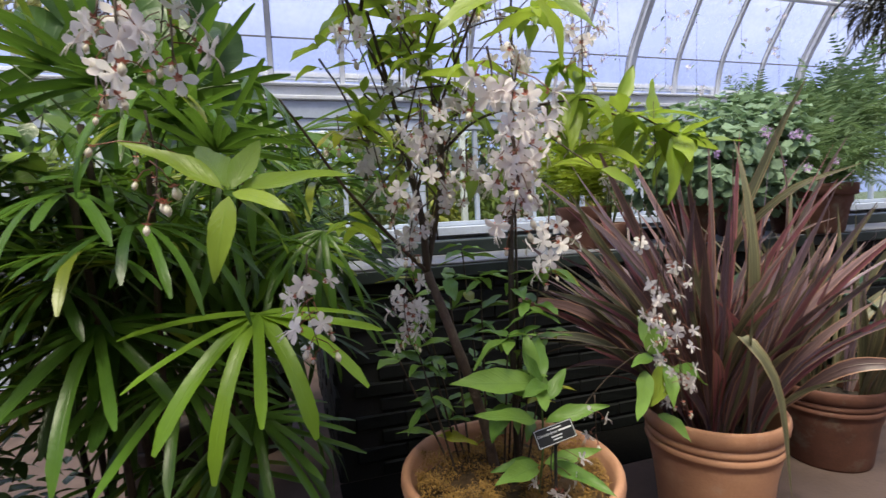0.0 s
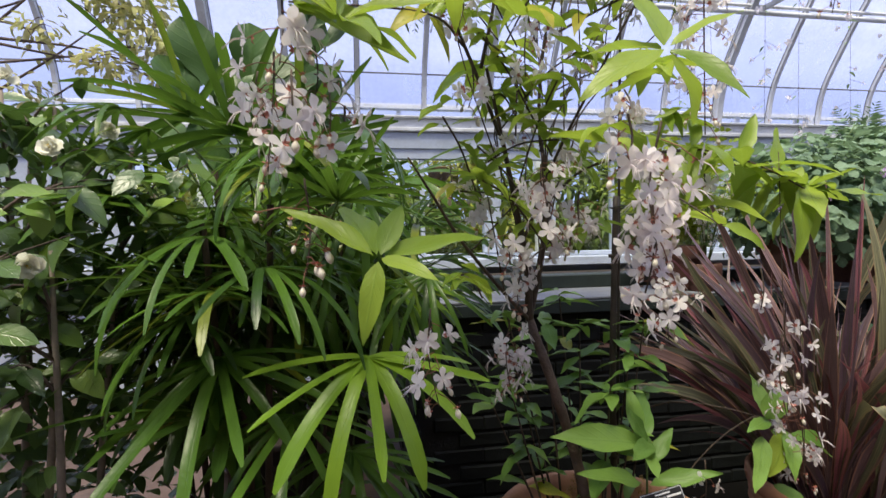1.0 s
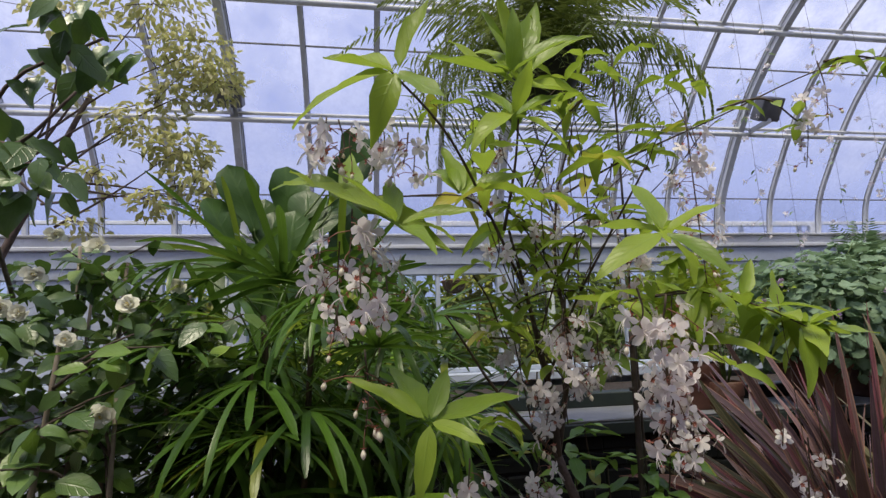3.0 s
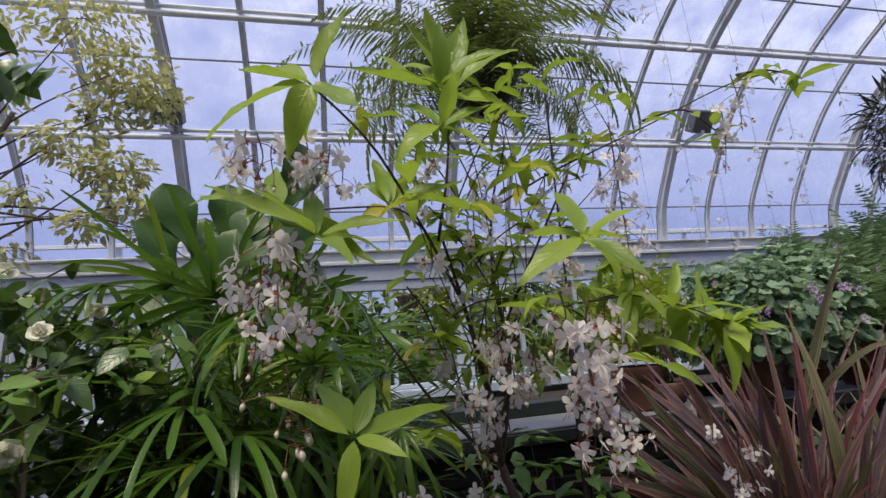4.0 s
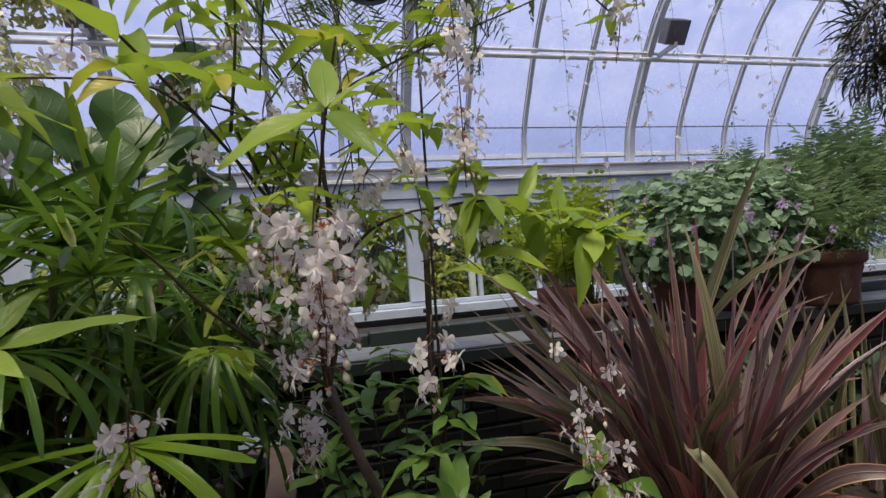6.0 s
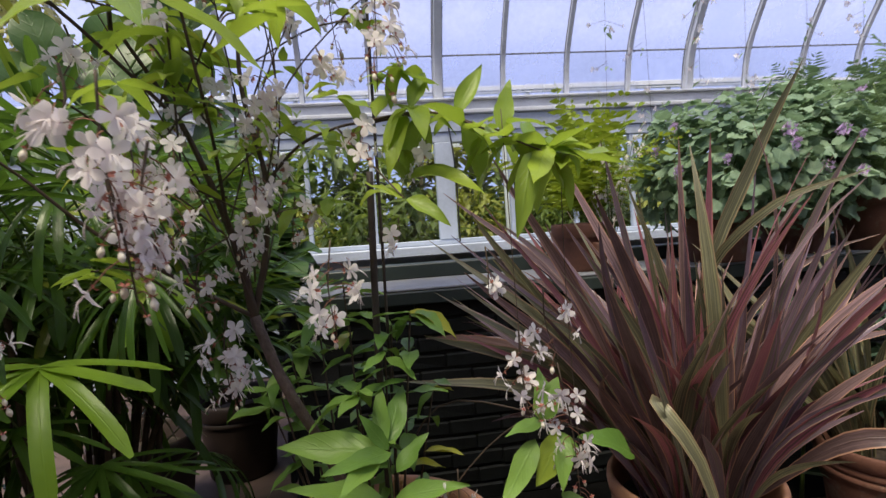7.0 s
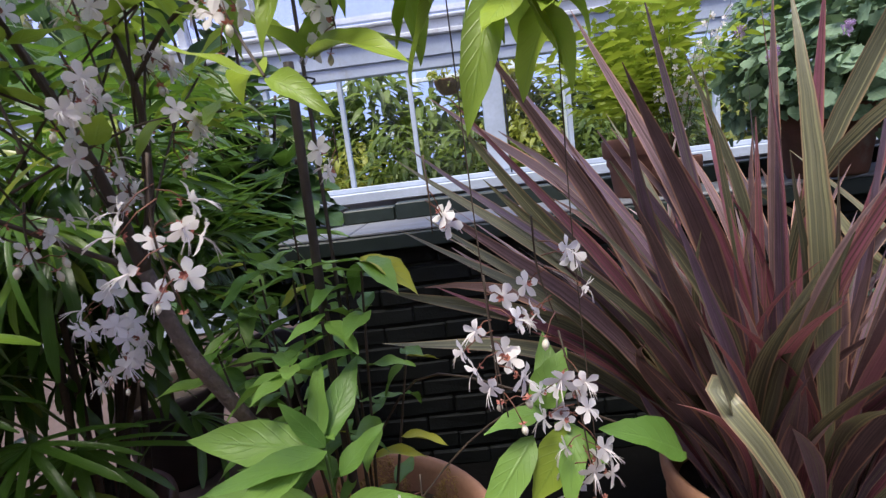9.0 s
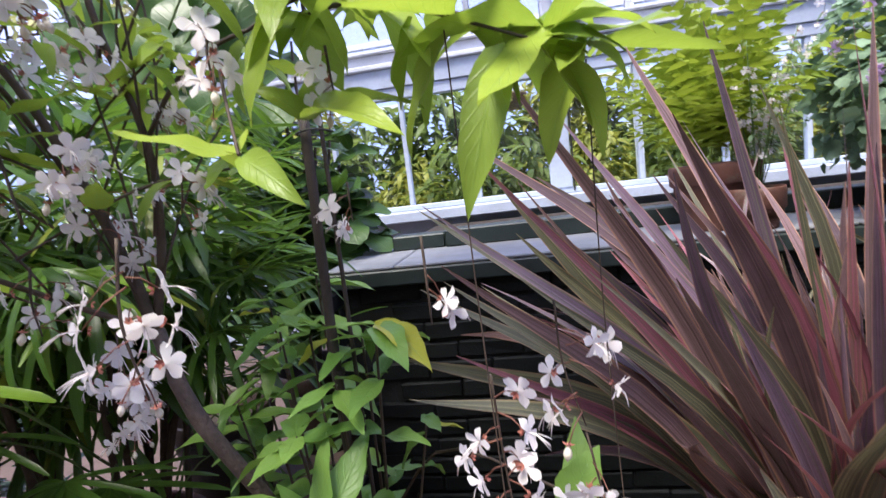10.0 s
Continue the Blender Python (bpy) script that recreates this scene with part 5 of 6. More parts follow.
for i, (bx, by, tx, ty, tz) in enumerate(((-0.84, 1.0, -0.82, 0.98, 1.2), (-0.76, 1.02, -0.72, 1.0, 1.24), (-0.7, 1.04, -0.62, 1.02, 1.12), (-0.92, 1.15, -0.98, 1.1, 1.38), (-0.8, 1.2, -0.7, 1.2, 1.42), (-1.0, 1.3, -1.1, 1.3, 1.4), (-0.88, 1.32, -0.86, 1.3, 1.48), (-0.72, 1.3, -0.56, 1.22, 1.34), (-0.95, 1.45, -0.92, 1.5, 1.4))):
    b, t = Vector((bx, by, 0)), Vector((tx, ty, tz))
    k = b.lerp(t, 0.5) + Vector((bough.uniform(-0.03, 0.03), bough.uniform(-0.02, 0.02), 0))
    tube("stem", [b, k, t], 0.0115, 0.004, TANBARK, camellia, 7, 12, 0.08, seed=i)
    for j in range(6):
        s = k.lerp(t, bough.uniform(0.2, 1.0))
        e = s + Vector((bough.uniform(-0.2, 0.26), bough.uniform(-0.24, 0.12), bough.uniform(0.02, 0.17)))
        e.z = min(e.z, 1.5)
        m = s.lerp(e, 0.5) + Vector((0, 0, 0.03))
        tube("twig", [s, m, e], 0.0036, 0.0016, BARK, camellia, 4, 6)
        for n in range(6):
            u = 0.35 + 0.13 * n
            p = s.lerp(e, u) + Vector((0, 0, 0.06 * u * (1 - u)))
            a = n * 2.4 + j + bough.uniform(-0.5, 0.5)
            put("leaf", bough.choice(CAM_FRESH if bough.random() < 0.4 else CAM_LEAF), camellia, frame_of(p, way_of(a, bough.uniform(-0.9, 0.3)), (bough.uniform(-0.4, 0.4), -0.6, 1), bough.uniform(0.65, 1.1)))
bush(camellia, CAM_LEAF, (-0.86, 1.26, 1.16), (0.46, 0.34, 0.36), 800, 0, 5, (0.55, 1.0), 0.45, (-0.9, 0.3), out=1.2)
bush(camellia, CAM_LEAF, (-0.9, 1.3, 0.72), (0.5, 0.34, 0.4), 320, 0, 6, (0.55, 0.95), 0.3, stuff="lower_foliage")
bush(camellia, CAM_LEAF, (-0.95, 1.35, 0.3), (0.6, 0.4, 0.3), 520, 0, 7, (0.6, 1.1), 0.1, stuff="shaded_foliage")


def camellia_flower(seed):
    bag = Bag()
    rr = random.Random(seed)
    for ring, n, el, s in ((0, 7, 0.1, 0.027), (1, 6, 0.5, 0.023), (2, 6, 0.9, 0.018), (3, 4, 1.2, 0.013)):
        for k in range(n):
            a = 2 * math.pi * k / n + ring * 0.5 + rr.uniform(-0.35, 0.35)
            e = el + rr.uniform(-0.3, 0.25)
            v, f, uv = leaf_data(s * rr.uniform(0.8, 1.2), s * rr.uniform(0.7, 1.1), rr.uniform(-0.6, 0.3), rr.uniform(0.0, 0.45), 6, "paddle", 0.09, rr.uniform(-0.6, 0.6), k + 9 * ring)
            bag.add(v, f, frame_of((0, 0, 0), (math.cos(a) * math.cos(e), math.sin(e), math.sin(a) * math.cos(e)), (0, 1, 0)), uv, [0] * len(f))
    for k in range(9):
        a = rr.uniform(0, 6.28)
        v, f = tube_data([Vector((0, 0, 0)), Vector((math.cos(a) * 0.003, 0.012, math.sin(a) * 0.003))], 0.0012, 0.0014, 4)
        bag.add(v, f, None, None, [1] * len(f))
    return bag.mesh("flower", [CAMFLOWER, YELLOW])


CAMFS = [camellia_flower(77 + k) for k in range(4)]
for x, y, z in ((-0.67, 1.0, 1.42), (-0.532, 1.06, 1.344), (-0.604, 0.93, 1.097), (-0.815, 0.96, 1.199), (-0.816, 1.06, 1.371), (-0.797, 1.0, 1.289), (-0.83, 1.0, 1.3), (-0.708, 1.0, 1.235), (-0.806, 1.1, 1.466), (-0.6, 1.0, 1.3), (-0.95, 1.0, 1.33), (-0.92, 0.98, 1.12), (-0.79, 0.96, 0.93), (-0.76, 0.95, 0.9), (-1.0, 1.0, 1.4)):
    put("flower", rng.choice(CAMFS), camellia, frame_of((x, y, z), (rng.uniform(-0.2, 0.5), -1, rng.uniform(-0.1, 0.5)), (0, 0, 1), rng.uniform(0.65, 0.95)))
# dark overhanging camellia branch
over = random.Random(72)
for pts in ([(-1.0, 1.3, 1.35), (-0.98, 1.12, 1.6), (-0.86, 0.98, 1.75), (-0.66, 0.93, 1.84)], [(-0.98, 1.12, 1.6), (-0.9, 1.0, 1.64), (-0.8, 0.95, 1.62), (-0.7, 0.93, 1.72)], [(-0.98, 1.12, 1.6), (-0.92, 0.98, 1.6), (-0.82, 0.93, 1.55)]):
    tube("branch", pts, 0.006, 0.003, BARK, camellia, 5, 12)
for x, z, wx, wz, n in ((-0.73, 1.82, 0.1, 0.06, 26), (-0.81, 1.55, 0.07, 0.06, 26), (-0.87, 1.68, 0.05, 0.05, 8)):
    for k in range(n):
        p = Vector((over.gauss(x, wx * 0.6), over.uniform(0.88, 1.02), over.gauss(z, wz * 0.6) + 0.03))
        put("leaf", over.choice(CAM_LEAF), camellia, frame_of(p, way_of(over.uniform(0, 6.283), over.uniform(-1.4, -0.2)), (over.uniform(-0.6, 0.6), -1, 0.5), over.uniform(0.8, 1.25)))
# Leaves added inside camellia and palm to block light and darken the gaps.
bush(camellia, CAM_LEAF, (-0.95, 1.42, 0.75), (0.4, 0.3, 0.6), 600, 0, 17, (0.7, 1.1), 0.0, stuff="inner_foliage")
INNER = leaf_set("leaf", PALM, 3, 0.22, 0.022, "strap", (0.1, 0.7), (0.1, 0.2), 0.0, 5, 18)
bush(palm, INNER, (-0.36, 1.5, 0.92), (0.42, 0.3, 0.36), 750, 0, 19, (0.7, 1.2), 0.0, (-1.0, 0.6), stuff="inner_foliage")

# large-leaved fig behind the palm
FIG_AT = Vector((-0.47, 2.12, 0.87))
fig_pot = pot("terracotta_pot", (FIG_AT.x, FIG_AT.y, 0), 0.2, 0.36, DARKCLAY, "dark brown glazed pot on the aisle floor", "terracotta pots", rings=1)
fig = thing("fig_plant", "upright plant with large dark leathery leaves", "leafy plant", at=(FIG_AT.x, FIG_AT.y, 0.29))
FIG_LEAF = leaf_set("leaf", BIGLEAF, 6, 0.31, 0.2, "paddle", (-0.1, 0.5), (0.0, 0.25), 0.07, 12, 12)
tube("stem", [FIG_AT + Vector((0, 0, -0.59)), FIG_AT + Vector((0.01, 0, 0.0)), FIG_AT + Vector((0.02, 0, 0.5)), FIG_AT + Vector((0.05, -0.02, 0.9))], 0.012, 0.007, BARK, fig, 7, 10)
fg = random.Random(51)
for x, z, L in ((-0.66, 1.86, 1.0), (-0.49, 1.9, 1.0), (-0.39, 1.8, 0.95), (-0.73, 1.72, 0.9), (-0.53, 1.68, 1.0), (-0.18, 2.1, 0.85), (-0.12, 2.04, 0.7), (-0.22, 1.75, 1.1), (-0.32, 1.8, 1.1), (-0.44, 1.66, 0.95),
                (-0.72, 1.9, 0.8), (-0.62, 1.52, 0.95), (-0.4, 1.5, 1.0), (-0.2, 1.55, 1.0), (-0.8, 1.55, 0.9), (-0.3, 1.42, 0.9), (-0.55, 1.36, 0.9), (-0.1, 1.42, 0.85), (-0.25, 1.95, 0.8), (-0.58, 1.76, 0.9)):
    c = Vector((x, FIG_AT.y + fg.uniform(-0.1, 0.1), z))
    d = Vector(((x + 0.45) * 1.6 + fg.uniform(-0.3, 0.3), fg.uniform(-0.3, 0.15), 1)).normalized()
    foot = c - d * 0.17 * L
    put("leaf", fg.choice(FIG_LEAF), fig, frame_of(foot, d, (fg.uniform(-0.5, 0.7), -1, fg.uniform(0.1, 0.7)), L))
    tube("leaf_stalk", [FIG_AT + Vector((0.03, 0, min(0.85, max(0.3, foot.z - FIG_AT.z - 0.2)))), foot - d * 0.05, foot + d * 0.01], 0.005, 0.003, GREENSTEM, fig, 5, 6)
# dark plant in front of the window
FIG2_AT = Vector((-0.22, 2.5, 0.825))
fig2 = thing("fig_plant", "bushy plant with broad dark green leaves in a floor pot", "leafy plant", at=(FIG2_AT.x, FIG2_AT.y, 0.3))
pot("terracotta_pot", (FIG2_AT.x, FIG2_AT.y, 0), 0.2, 0.37, DARKCLAY, "dark brown glazed pot on the aisle floor", "terracotta pots", rings=1)
tube("trunk", [FIG2_AT + Vector((0, 0, -0.54)), FIG2_AT + Vector((0.02, 0, -0.2)), FIG2_AT + Vector((0, 0, 0.12))], 0.016, 0.012, BARK, fig2, 7, 8)
for k, (dx, dy, dz) in enumerate(((0.02, 0.0, 0.72), (0.24, -0.02, 0.42), (-0.16, 0.0, 0.9), (-0.4, 0.1, 0.6), (0.16, -0.1, 0.2), (0.3, -0.16, 0.2), (0.12, 0.05, 0.55), (0.2, -0.22, 0.3), (0.05, -0.25, 0.5), (-0.1, -0.3, 0.25), (0.31, -0.1, 0.12), (0.29, -0.15, 0.34), (0.1, 0.0, 0.95), (-0.04, -0.05, 1.0), (0.24, -0.05, 0.6), (0.3, -0.1, 0.02), (0.34, -0.2, -0.08), (0.2, -0.2, -0.05), (0.0, -0.12, -0.22), (-0.18, -0.1, -0.16), (0.14, -0.1, -0.26), (-0.05, -0.15, -0.3))):
    b = FIG2_AT + Vector((dx * 0.4, dy * 0.4, 0))
    t = FIG2_AT + Vector((dx, dy, dz))
    tube("stem", [b, b.lerp(t, 0.5) + Vector((0.01, 0, 0.02)), t], 0.01, 0.006, BARK, fig2, 6, 8, seed=k)
    for i in range(22):
        a, u = i * 2.4 + k, rng.uniform(0.1, 1.0)
        put("leaf", rng.choice(FIG_LEAF), fig2, frame_of(b.lerp(t, u) + Vector((0.02 * math.cos(a), 0.02 * math.sin(a), 0)), way_of(a, rng.uniform(-0.5, 0.6)), (0, -0.3, 1), rng.uniform(0.4, 0.7)))

# variegated citrus tree
citrus_at = Vector((-2.15, 2.75, 0.825))
pot("terracotta_pot", (-2.25, 2.75, 0), 0.26, 0.45, TERRA_OLD, "large aged terracotta pot under the citrus tree", "terracotta pots", rings=1)
citrus = thing("citrus_tree", "small tree with pale yellow-green variegated leaves", "tree", at=(-2.25, 2.75, 0.38))
CIT_LEAF = leaf_set("leaf", CITRUS, 5, 0.075, 0.03, "ovate", (0.05, 0.5), (0.05, 0.3), 0.05, 4, 15)
tube("trunk", [(-2.25, 2.75, 0.36), citrus_at, citrus_at + Vector((0.1, 0, 0.7)), citrus_at + Vector((0.3, 0.02, 1.3)), citrus_at + Vector((0.5, 0, 1.8))], 0.03, 0.012, BARK, citrus, 8, 14, 0.08)
CLUMPS = (((-1.15, 2.75, 2.9), (0.3, 0.25, 0.2), 420), ((-0.98, 2.72, 2.72), (0.2, 0.2, 0.16), 260), ((-1.2, 2.72, 2.62), (0.2, 0.2, 0.14), 150), ((-1.4, 2.75, 2.46), (0.24, 0.2, 0.13), 200), ((-1.15, 2.7, 2.3), (0.24, 0.2, 0.16), 330), ((-1.05, 2.7, 2.1), (0.17, 0.18, 0.11), 150),
          ((-1.25, 2.7, 2.0), (0.16, 0.16, 0.1), 110), ((-0.97, 2.7, 1.95), (0.13, 0.14, 0.09), 70), ((-1.55, 2.72, 2.15), (0.14, 0.16, 0.16), 70), ((-1.75, 2.7, 2.7), (0.2, 0.2, 0.18), 120), ((-1.35, 2.75, 3.25), (0.4, 0.3, 0.25), 380), ((-1.8, 2.75, 3.15), (0.3, 0.3, 0.25), 200), ((-1.65, 2.75, 1.88), (0.16, 0.16, 0.12), 50))
for j, (c, r, n) in enumerate(CLUMPS):
    s = citrus_at + Vector((0.18 + 0.25 * rng.random(), 0, rng.uniform(0.9, 1.7)))
    e = Vector(c)
    tube("branch", [s, s.lerp(e, 0.5) + Vector((0, 0, rng.uniform(-0.08, 0.1))), e], 0.008, 0.002, BARK, citrus, 5, 10, seed=j)
    for k in range(4):
        q = e + Vector((rng.uniform(-1, 1) * r[0], rng.uniform(-1, 1) * r[1], rng.uniform(-1, 0.6) * r[2]))
        b = s.lerp(e, rng.uniform(0.75, 0.98))
        tube("twig", [b, b.lerp(q, 0.5) + Vector((0, 0, 0.02)), q], 0.003, 0.0014, BARK, citrus, 4, 5)
    bush(citrus, CIT_LEAF, c, r, n, 22, 30 + j, (0.5, 0.9), 0.0, (-1.2, 0.4))


# ---- ferns ----
def frond_data(L, n, wide, droop, seed, lean=0.35, thick=0.85):
    """A pinnate fern frond along +y."""
    rr = random.Random(seed)
    bag = Bag()
    line, y, z = [], 0.0, 0.0
    side = L * rr.uniform(-0.22, 0.22)
    for i in range(n + 1):
        a = 0.5 - droop * 2.4 * i / n
        y += math.cos(a) * L / n
        z += math.sin(a) * L / n
        line.append(Vector((side * (i / n) ** 2, y, z)))
    v, f = tube_data(line[::2] + [line[-1]], 0.0018, 0.0007, 3)
    bag.add(v, f)
    for i in range(2, n):
        u = i / n
        w = wide * math.sin(math.pi * (0.12 + 0.86 * u)) ** 0.8
        t = (line[min(i + 1, n)] - line[i - 1]).normalized()
        for s in (-1, 1):
            v, f, uv = leaf_data(w * rr.uniform(0.7, 1.15), L / n * thick * rr.uniform(0.8, 1.2), rr.uniform(0.0, 0.55), 0.1, 3, "lance")
            bag.add(v, f, frame_of(line[i], Vector((s, 0, rr.uniform(-0.25, 0.25))) + t * (lean + rr.uniform(-0.18, 0.22)), (0, 0, 1)), uv)
    return bag


def fern(th, at, mat, n, L, wide, seed, el=(0.1, 1.2), leaflets=22, sets=4, droop=(0.35, 0.7), thick=0.85):
    rr = random.Random(seed)
    ms = [frond_data(1.0, leaflets, wide / L, rr.uniform(*droop), seed + i, 0.35, thick).mesh("frond", mat) for i in range(sets)]
    for i in range(n):
        a = i * 2.4 + rr.uniform(-0.3, 0.3)
        put("frond", rr.choice(ms), th, frame_of(Vector(at) + Vector((math.cos(a), math.sin(a), 0)) * 0.03, way_of(a, rr.uniform(*el)), (0, 0, 1), L * rr.uniform(0.7, 1.1)))


def hanging_bowl(at, r, mat, label, top):
    th = thing("hanging_basket", label, "hanging basket", "hanging baskets", at=at)
    out = [(0.02, -r * 0.95), (r * 0.55, -r * 0.85), (r * 0.85, -r * 0.5), (r, 0), (r * 1.04, 0.01), (r * 0.95, 0.012), (r * 0.7, -0.01), (0.01, 0.0)]
    verts, faces, n = [], [], 24
    for q, z in out:
        for k in range(n):
            a = 2 * math.pi * k / n
            verts.append((q * math.cos(a), q * math.sin(a), z))
    for i in range(len(out) - 1):
        for k in range(n):
            a, b = i * n + k, i * n + (k + 1) % n
            faces.append((a, b, b + n, a + n))
    put("bowl", mesh_of("bowl", verts, faces, mat), th, Matrix.Translation(at))
    hook = Vector((at[0], at[1], at[2] + min(0.45, (top - at[2]) * 0.6)))
    for k in range(3):
        a = 2.1 * k
        tube("wire", [Vector(at) + Vector((r * math.cos(a), r * math.sin(a), 0)), Vector(at).lerp(hook, 0.5) + Vector((r * .5 * math.cos(a), r * .5 * math.sin(a), 0)), hook], 0.0012, 0.0012, BLACKP, th, 4, 4)
    tube("wire", [hook, hook.lerp(Vector((at[0], at[1], top)), 0.4), Vector((at[0], at[1], top))], 0.0012, 0.0012, BLACKP, th, 4, 3)
    return th


BK = Vector((0.46, 1.37, 2.09))
basket = hanging_bowl(BK, 0.12, BLACKP, "dark hanging bowl with a feathery green fern", 4.45)
fern(basket, BK + Vector((0, 0, 0.03)), FERN, 70, 0.62, 0.1, 60, (-0.3, 1.2), 32, 9, (0.45, 1.0), 0.4)
fern(basket, BK + Vector((-0.06, -0.02, 0.0)), FERN, 30, 0.62, 0.1, 64, (-0.9, 0.2), 28, 5, (0.3, 0.7), 0.36)
fern(basket, BK + Vector((0, 0, 0.05)), FERN, 46, 0.36, 0.06, 68, (0.1, 1.5), 26, 5, (0.3, 0.9), 0.4)
bush(basket, leaf_set("leaf", FERN, 3, 0.06, 0.012, "lance", (0.1, 0.5), (0.05, 0.2), 0.02, 3, 66), BK + Vector((-0.02, 0, 0.12)), (0.27, 0.22, 0.17), 800, 0, 67, (0.5, 1.1), 0.1)
BK2 = Vector((3.92, 2.3, 2.36))
basket2 = hanging_bowl(BK2, 0.1, BLACKP, "hanging basket crowded with dark spiky bromeliads", 4.2)
SPIKE = leaf_set("leaf", BROM, 4, 0.12, 0.014, "blade", (0.1, 0.9), (0.2, 0.4), 0.0, 6, 44)
for i in range(295):
    a, e = rng.uniform(0, 6.283), rng.uniform(-1.3, 1.3)
    put("leaf", rng.choice(SPIKE), basket2, frame_of(BK2 + Vector((math.cos(a) * math.cos(e) * 0.26, math.sin(a) * math.cos(e) * 0.24, math.sin(e) * 0.38 + 0.04)), way_of(a + rng.uniform(-0.7, 0.7), e + rng.uniform(-0.5, 0.5)), (0, 0, 1), rng.uniform(0.7, 1.7)))

bush(basket2, leaf_set("leaf", BROM, 3, 0.09, 0.016, "lance", (0.1, 0.6), (0.1, 0.3), 0.02, 3, 47), BK2 + Vector((0, 0, 0.04)), (0.33, 0.3, 0.44), 3200, 0, 48, (0.5, 1.0), 0.2)

# ---- bench plants ----
def bench_pot(x, y, r=0.15, h=0.22):
    return pot("terracotta_pot", (x, y, 0.87), r, h, TERRA_OLD, "dark aged terracotta pot on the bench slab", "bench pots", rings=0, rim=0.035, fill=0.03)


GER_LEAF = leaf_set("leaf", GERAN, 6, 0.052, 0.062, "lobed", (-0.1, 0.2), (0.0, 0.12), 0.05, 8, 52)
LIL = []
for s in range(2):
    bag, rr = Bag(), random.Random(90 + s)
    for k in range(16):
        d = way_of(rr.uniform(0, 6.28), rr.uniform(-0.2, 1.4)) * 0.018
        fl = flower_data(0.008, rr)
        bag.add(fl.v, fl.f, frame_of(d, d, (0, 0.1, 1)), fl.uv, [0] * len(fl.f))
    LIL.append(bag.mesh("flower_head", LILAC))


def geranium(x, y, r, seed, flowers):
    bench_pot(x, y)
    at = Vector((x, y, 1.04))
    th = thing("geranium", "bushy grey-green geranium with small lilac flower heads", "geranium", "geraniums", at=at)
    rr = random.Random(seed)
    for i in range(16):
        a = rr.uniform(0, 6.283)
        e = at + Vector((math.cos(a) * r[0] * rr.uniform(0.3, 0.9), math.sin(a) * r[1] * rr.uniform(0.3, 0.9), rr.uniform(0.1, r[2] * 1.5)))
        tube("stem", [at, at.lerp(e, 0.5) + Vector((0, 0, 0.05)), e], 0.004, 0.002, GREENSTEM, th, 4, 6)
    bush(th, GER_LEAF, at + Vector((0, -0.02, r[2] * 0.6)), r, 1500, 290, seed, (0.5, 1.15), 0.4, (-0.9, 0.5), floor_z=1.0, out=1.3)
    for i in range(flowers):
        a, e = rr.uniform(3.4, 6.0), rr.uniform(-0.3, 0.8)
        d = way_of(a, e)
        p = at + Vector((d.x * r[0], d.y * r[1], r[2] * 0.6 + d.z * r[2])) * 1.0 + Vector((0, -0.03, 0))
        put("flower_head", rr.choice(LIL), th, frame_of(p, (0, 0, 1), (0, 1, 0), rr.uniform(0.7, 1.1)))


geranium(1.93, 2.03, (0.38, 0.46, 0.38), 61, 9)
geranium(2.36, 2.12, (0.32, 0.42, 0.42), 62, 7)
bench_pot(1.36, 2.1, 0.13, 0.2)
lime = thing("lime_fern", "bright yellow-green fern in a small pot on the bench", "fern", at=(1.36, 2.1, 1.04))
for k, (x, y, n, L) in enumerate(((1.32, 2.1, 26, 0.44), (1.38, 2.06, 22, 0.4), (1.44, 2.12, 24, 0.46), (1.28, 2.04, 12, 0.34), (1.36, 2.14, 26, 0.54), (1.43, 2.08, 16, 0.5))):
    fern(lime, (x, y, 1.05), LIME, n, L, rng.uniform(0.07, 0.095), 70 + 6 * k, (0.55, 1.45), (10, 12, 9, 11, 13, 12)[k], 6, (0.05, 0.5), 0.5)
bench_pot(2.72, 2.02, 0.22, 0.26)
grey = thing("feathery_fern", "soft grey-green feathery fern in a wide pot", "fern", at=(2.72, 2.02, 1.08))
for k, (x, y, z, n, L) in enumerate(((2.68, 2.0, 1.1, 60, 0.56), (2.9, 2.08, 1.12, 60, 0.62), (3.15, 2.1, 1.2, 55, 0.66), (2.6, 2.12, 1.2, 46, 0.45), (2.78, 1.94, 1.1, 40, 0.4), (2.95, 2.15, 1.4, 50, 0.46), (3.3, 2.2, 1.4, 50, 0.6), (2.55, 2.25, 1.42, 26, 0.36))):
    fern(grey, (x, y, z), FEATHER, int(n * 0.75), L, 0.1, 80 + 5 * k, (0.1, 1.5), 25, 5, (0.2, 0.9), 0.62)
for i in range(26):
    b = Vector((2.72 + rng.uniform(-0.16, 0.16), 2.02 + rng.uniform(-0.16, 0.16), 1.08))
    t = b + Vector((rng.uniform(-0.15, 0.4), rng.uniform(-0.1, 0.1), rng.uniform(0.25, 0.5)))
    tube("stalk", [b, b.lerp(t, 0.5) + Vector((0, 0, 0.04)), t], 0.0035, 0.002, GREENSTEM, grey, 4, 6)
# broad blue-green leaves low behind the flax
cab = thing("broad_leaf_plant", "low plant with broad blue-green leaves behind the flax", "leafy plant", at=(2.05, 1.62, 0))
CAB_LEAF = leaf_set("leaf", BLUEGREEN, 5, 0.2, 0.13, "ovate", (0.05, 0.4), (0.05, 0.25), 0.07, 8, 57)
